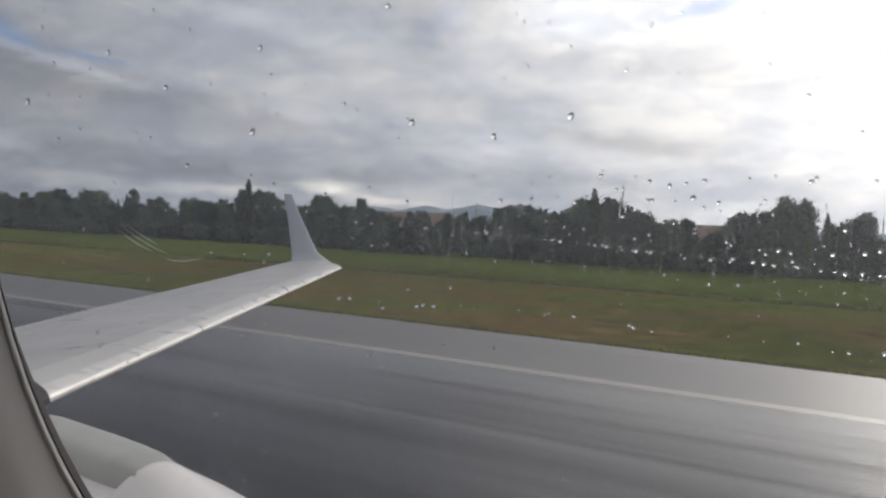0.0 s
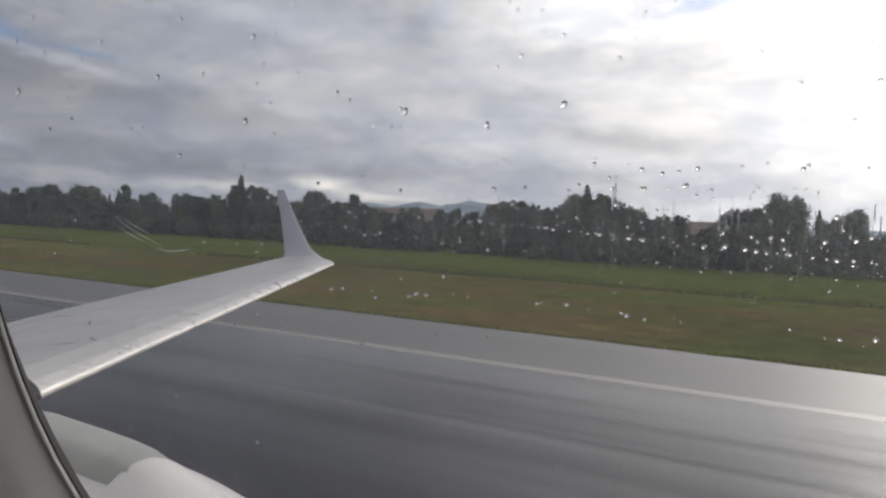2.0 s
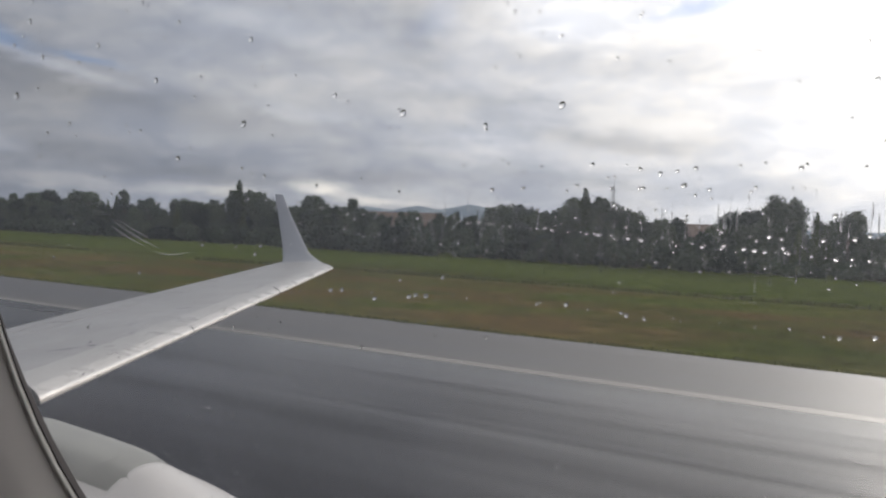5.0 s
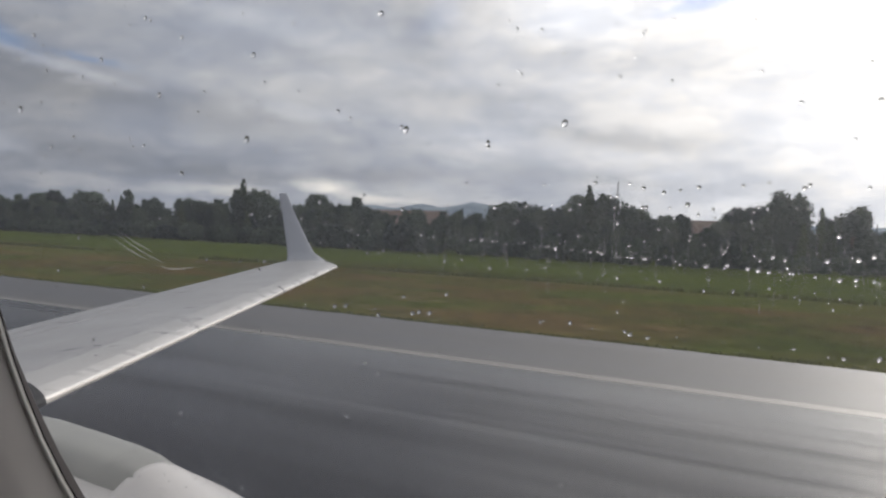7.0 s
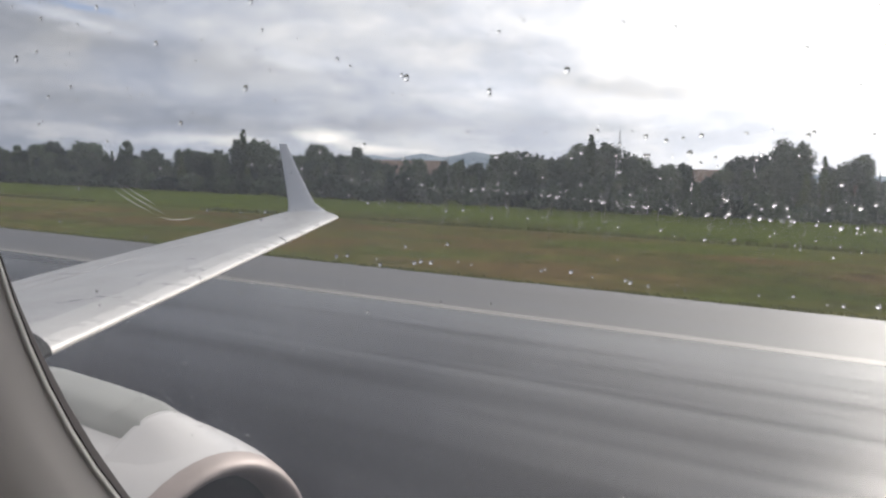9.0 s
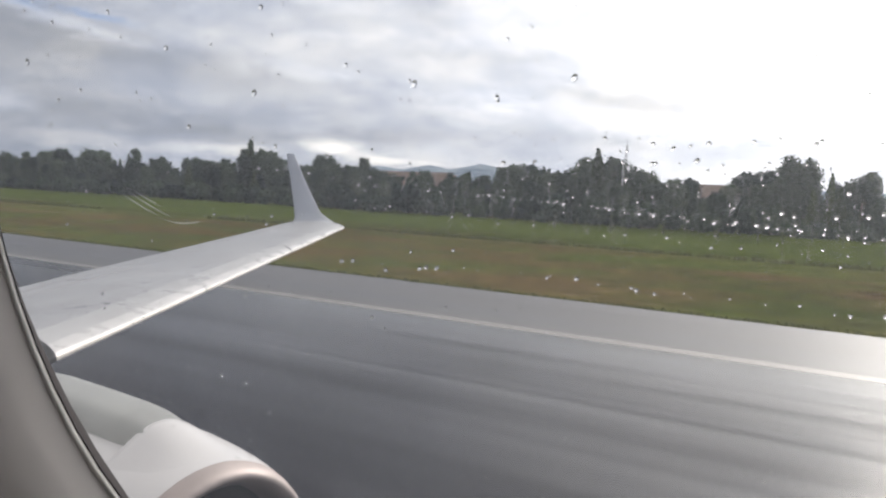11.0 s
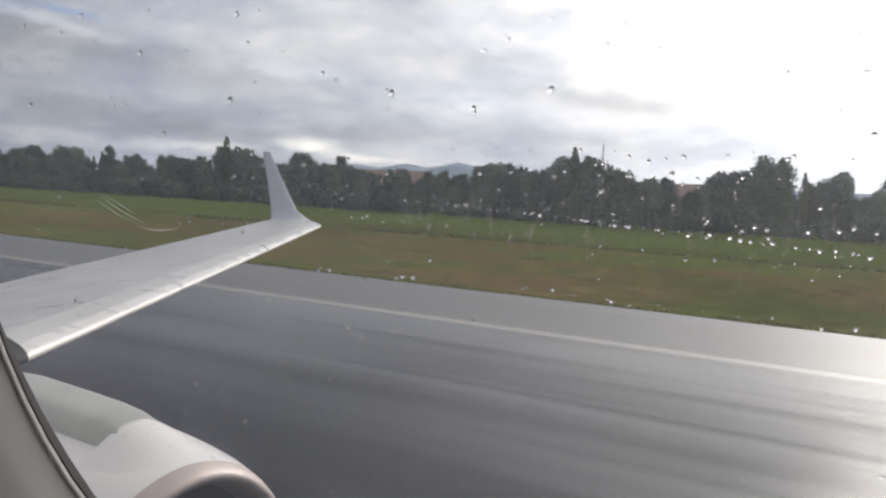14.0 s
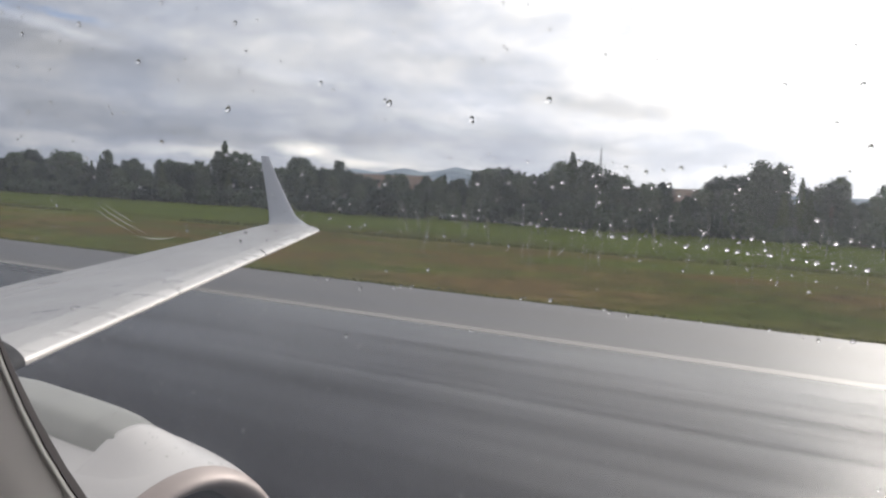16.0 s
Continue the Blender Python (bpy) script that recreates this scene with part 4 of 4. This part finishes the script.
def build_mast():
    mast = tagged(new("lattice_mast"), "slender grey lattice radio mast behind the trees", "mast")
    mast.location = (-106, 280, -0.1)
    H, legs = 20.0, []
    def leg(z, i):
        w = 0.75 - 0.55 * z / H
        return (w * (-1, 1, 1, -1)[i], w * (-1, -1, 1, 1)[i], z)
    for i in range(4):
        piece("leg", tube([leg(0, i), leg(H, i)], [0.07, 0.05], 6), M_MAST, mast)
    bars = []
    for k in range(12):
        z0, z1 = H * k / 12, H * (k + 1) / 12
        for i in range(4):
            bars.append(tube([leg(z0, i), leg(z1, (i + 1) % 4)], [0.03, 0.03], 4))
            bars.append(tube([leg(z1, i), leg(z1, (i + 1) % 4)], [0.03, 0.03], 4))
    piece("bracing", join(*bars), M_MAST, mast)
    piece("antenna", tube([(0, 0, H - 0.3), (0, 0, H + 2.2)], [0.05, 0.03], 6), M_MAST, mast)


def build_house(x, y, length, width, height, turn):
    house = tagged(new("house"), "low white rendered building with a tiled roof among the trees", "building")
    house.matrix_basis = pose(x, y, -0.1, 0, 0, turn)
    a, b = length / 2, width / 2
    piece("wall", block(-a, a, -b, b, 0, height), M_WHITEWALL, house, smooth=False)
    e = 0.5
    v = [(-a - e, -b - e, height), (a + e, -b - e, height), (a + e, b + e, height), (-a - e, b + e, height), (-a - e, 0, height + width * 0.28), (a + e, 0, height + width * 0.28),
         (-a - e, -b - e, height - 0.15), (a + e, -b - e, height - 0.15), (a + e, b + e, height - 0.15), (-a - e, b + e, height - 0.15)]
    piece("roof", (v, [(0, 1, 5, 4), (2, 3, 4, 5), (0, 4, 3), (1, 2, 5), (6, 7, 1, 0), (8, 9, 3, 2), (7, 8, 2, 1), (9, 6, 0, 3), (9, 8, 7, 6)]), M_ROOF, house, "weathered orange tile roof", smooth=False)
    n = max(2, int(length / 3))
    for i in range(n):
        cx = -a + length * (i + 0.5) / n
        w = piece("window", block(cx - 0.55, cx + 0.55, -b - 0.03, -b + 0.05, 1.0, 2.3), M_GLASS_DARK, house, smooth=False)
        piece("sill", block(cx - 0.65, cx + 0.65, -b - 0.10, -b - 0.031, 0.90, 0.99), M_WHITEWALL, w, smooth=False)


build_mast()
build_house(-92, 130, 16, 9, 3.6, 4)
build_house(-38, 122, 20, 8, 3.1, -3)


# ---- rain on the pane ----
def cap(rx, rz, depth, n=10, rings=4, lean=0.0):
    """A flattened water bead that bulges outwards (+y) from the pane."""
    verts = [(0, depth, -rz * 0.12)]
    faces = []
    for i in range(1, rings + 1):
        t = i / rings * math.pi / 2
        for j in range(n):
            a = 2 * math.pi * j / n
            verts.append((rx * math.sin(t) * math.cos(a) + lean * rz * math.sin(t) * math.sin(a), depth * math.cos(t), rz * math.sin(t) * math.sin(a) - rz * 0.12 * (1 - i / rings)))
    for j in range(n):
        faces.append((0, 1 + (j + 1) % n, 1 + j))
    for i in range(rings - 1):
        for j in range(n):
            a, b = 1 + i * n + j, 1 + i * n + (j + 1) % n
            faces.append((a, b, b + n, a + n))
    faces.append(tuple(1 + (rings - 1) * n + j for j in range(n)))
    return verts, faces


PANE_Y = 0.1403


def on_pane(x, z):
    return abs((x - WX) / (WA + 0.018)) ** WP + abs((z - WZ) / (WB + 0.018)) ** WP < 1


# runs of beads that the airstream drew along the pane: x and z at both ends, how many, how straight, how large
BEAD_RUNS = [(-0.0860, 3.8970, -0.0070, 3.8922, 46, 0.00018, 0.00026), (-0.0880, 3.8917, -0.0080, 3.8892, 24, 0.0004, 0.00018), (-0.1240, 3.8800, -0.0800, 3.8816, 9, 0.0004, 0.00030),
             (-0.0800, 3.8816, -0.0070, 3.8805, 16, 0.0003, 0.00026), (-0.0780, 3.9032, -0.0150, 3.9038, 16, 0.0003, 0.00030), (-0.1640, 3.8888, -0.1300, 3.8888, 12, 0.0006, 0.00026),
             (-0.0760, 3.8985, -0.0070, 3.8955, 26, 0.0016, 0.00026), (-0.1150, 3.9160, -0.0700, 3.9150, 8, 0.0006, 0.00022),
             (-0.0820, 3.9085, -0.0200, 3.9072, 14, 0.0006, 0.00024), (-0.1450, 3.9000, -0.0860, 3.8970, 24, 0.0008, 0.00022), (-0.1300, 3.8945, -0.0880, 3.8917, 14, 0.0005, 0.00019)]


def rain():
    r = random.Random(21)
    shapes = [mesh_from("raindrop", *cap(1.0, 1.0 * e, 0.62, 14, 6, l), M_WATER) for e, l in ((1.0, 0.0), (1.25, 0.1), (0.85, -0.1), (1.05, 0.2))]
    low = [mesh_from("raindrop", *cap(1.15, 1.0, d, 12, 5, l), M_WATER) for d, l in ((0.9, 0.0), (1.05, 0.2))]

    def bead(x, z, s, kinds=shapes):
        if not on_pane(x, z):
            return 0
        ob = new("raindrop", r.choice(kinds))
        ob.matrix_world = pose(x, PANE_Y, z, 0, r.uniform(-20, 20), 0) @ Matrix.Diagonal((s, s, s, 1))
        tagged(ob, "clear bead of rain on the window pane", "raindrop", "raindrops on the window")
        ob.visible_shadow = False
        return 1

    # loose beads: the largest well apart over the upper pane, smaller ones all over it
    held = []
    while len(held) < 44:
        x, z = -0.008 - 0.24 * r.random() ** 1.3, 3.906 + 0.052 * r.random()
        if all((x - a) ** 2 + (z - b) ** 2 > 0.008 ** 2 for a, b in held):
            held.append((x, z))
            bead(x, z, (0.00032 + 0.00030 * r.random() ** 2) * (1 + 2.2 * abs(x)))
    n = 0
    while n < 140:
        x = -0.005 - 0.25 * r.random() ** 1.3
        n += bead(x, 3.9 + (r.uniform(0.0, 0.06) if n % 3 else r.uniform(-0.07, 0.0)), r.uniform(0.00019, 0.00035) * (1 + 1.6 * abs(x)))
    for x0, z0, x1, z1, count, stray, size in BEAD_RUNS:
        for i in range(count):
            k = (i + r.uniform(-0.8, 0.8)) / count
            s = size * r.choice((0.5, 0.6, 0.75, 0.9, 1.2))
            bead(x0 + (x1 - x0) * k, z0 + (z1 - z0) * k + r.gauss(0, stray), 1.28 * s, low)
    # fine specks
    geos = []
    n = 0
    while n < 420:
        u = r.random()
        x, z = -0.005 - 0.26 * r.random() ** 1.2, 3.9 + r.uniform(-0.072, 0.055)
        if u > 0.84:
            x, z = r.uniform(-0.20, -0.135), 3.832 + r.gauss(0, 0.006)
        elif u > 0.70:
            k = r.random()
            x, z = -0.22 + 0.09 * k, 3.846 + 0.033 * k + r.gauss(0, 0.0016)
        if not on_pane(x, z):
            continue
        s = r.uniform(0.00007, 0.00015) * (1 + 2 * abs(x))
        v, f = cap(s * r.uniform(1.0, 1.5), s * r.uniform(0.8, 1.2), s * 0.6, 8, 3)
        geos.append(([(a + x, b + PANE_Y, c + z) for a, b, c in v], f))
        n += 1
    spray = piece("fine_rain", join(*geos), M_WATER)
    spray.visible_shadow = False
    tagged(spray, "fine specks of rain scattered on the pane", "rain", kind="stuff")
    # thin trails of water down the pane
    geos = []
    for i in range(220):
        x, z = -0.002 - 0.095 * r.random() ** 1.3, 3.9 + r.gauss(-0.0048, 0.0028)
        w, h = r.uniform(0.00005, 0.00013), r.uniform(0.0006, 0.0022)
        v, f = cap(w, h, w * 0.5, 8, 3)
        geos.append(([(a + x, b + PANE_Y, c + z) for a, b, c in v], f))
    trail = piece("water_trail", join(*geos), M_WATER)
    trail.visible_shadow = False
    tagged(trail, "thin vertical trails of water on the pane", "rain", kind="stuff")


rain()


def scratches():
    """A fan of curved scuff marks in the pane."""
    for pts in ([(-0.1947, 3.8936), (-0.1890, 3.8912), (-0.1825, 3.8890), (-0.1760, 3.8872)], [(-0.1790, 3.8864), (-0.1735, 3.8858), (-0.1685, 3.8861), (-0.1640, 3.8869)],
                [(-0.1920, 3.8938), (-0.1880, 3.8922), (-0.1840, 3.8909), (-0.1800, 3.8896)], [(-0.1965, 3.8926), (-0.1915, 3.8905), (-0.1865, 3.8888), (-0.1820, 3.8876)]):
        path = [Vector((x, 0.1396, z)) for x, z in pts]
        rings = []
        for i in range(13):
            u = i / 12 * (len(path) - 1)
            k = min(int(u), len(path) - 2)
            p = path[k].lerp(path[k + 1], u - k)
            w = 0.00009 * math.sin(math.pi * (i + 0.4) / 12.8)
            rings.append([p + Vector((0, 0, w)), p + Vector((0, -0.0001, 0)), p - Vector((0, 0, w))])
        piece("scratch", loft(rings, False), M_SCRATCH, window, "pale curved scratch in the pane")


scratches()
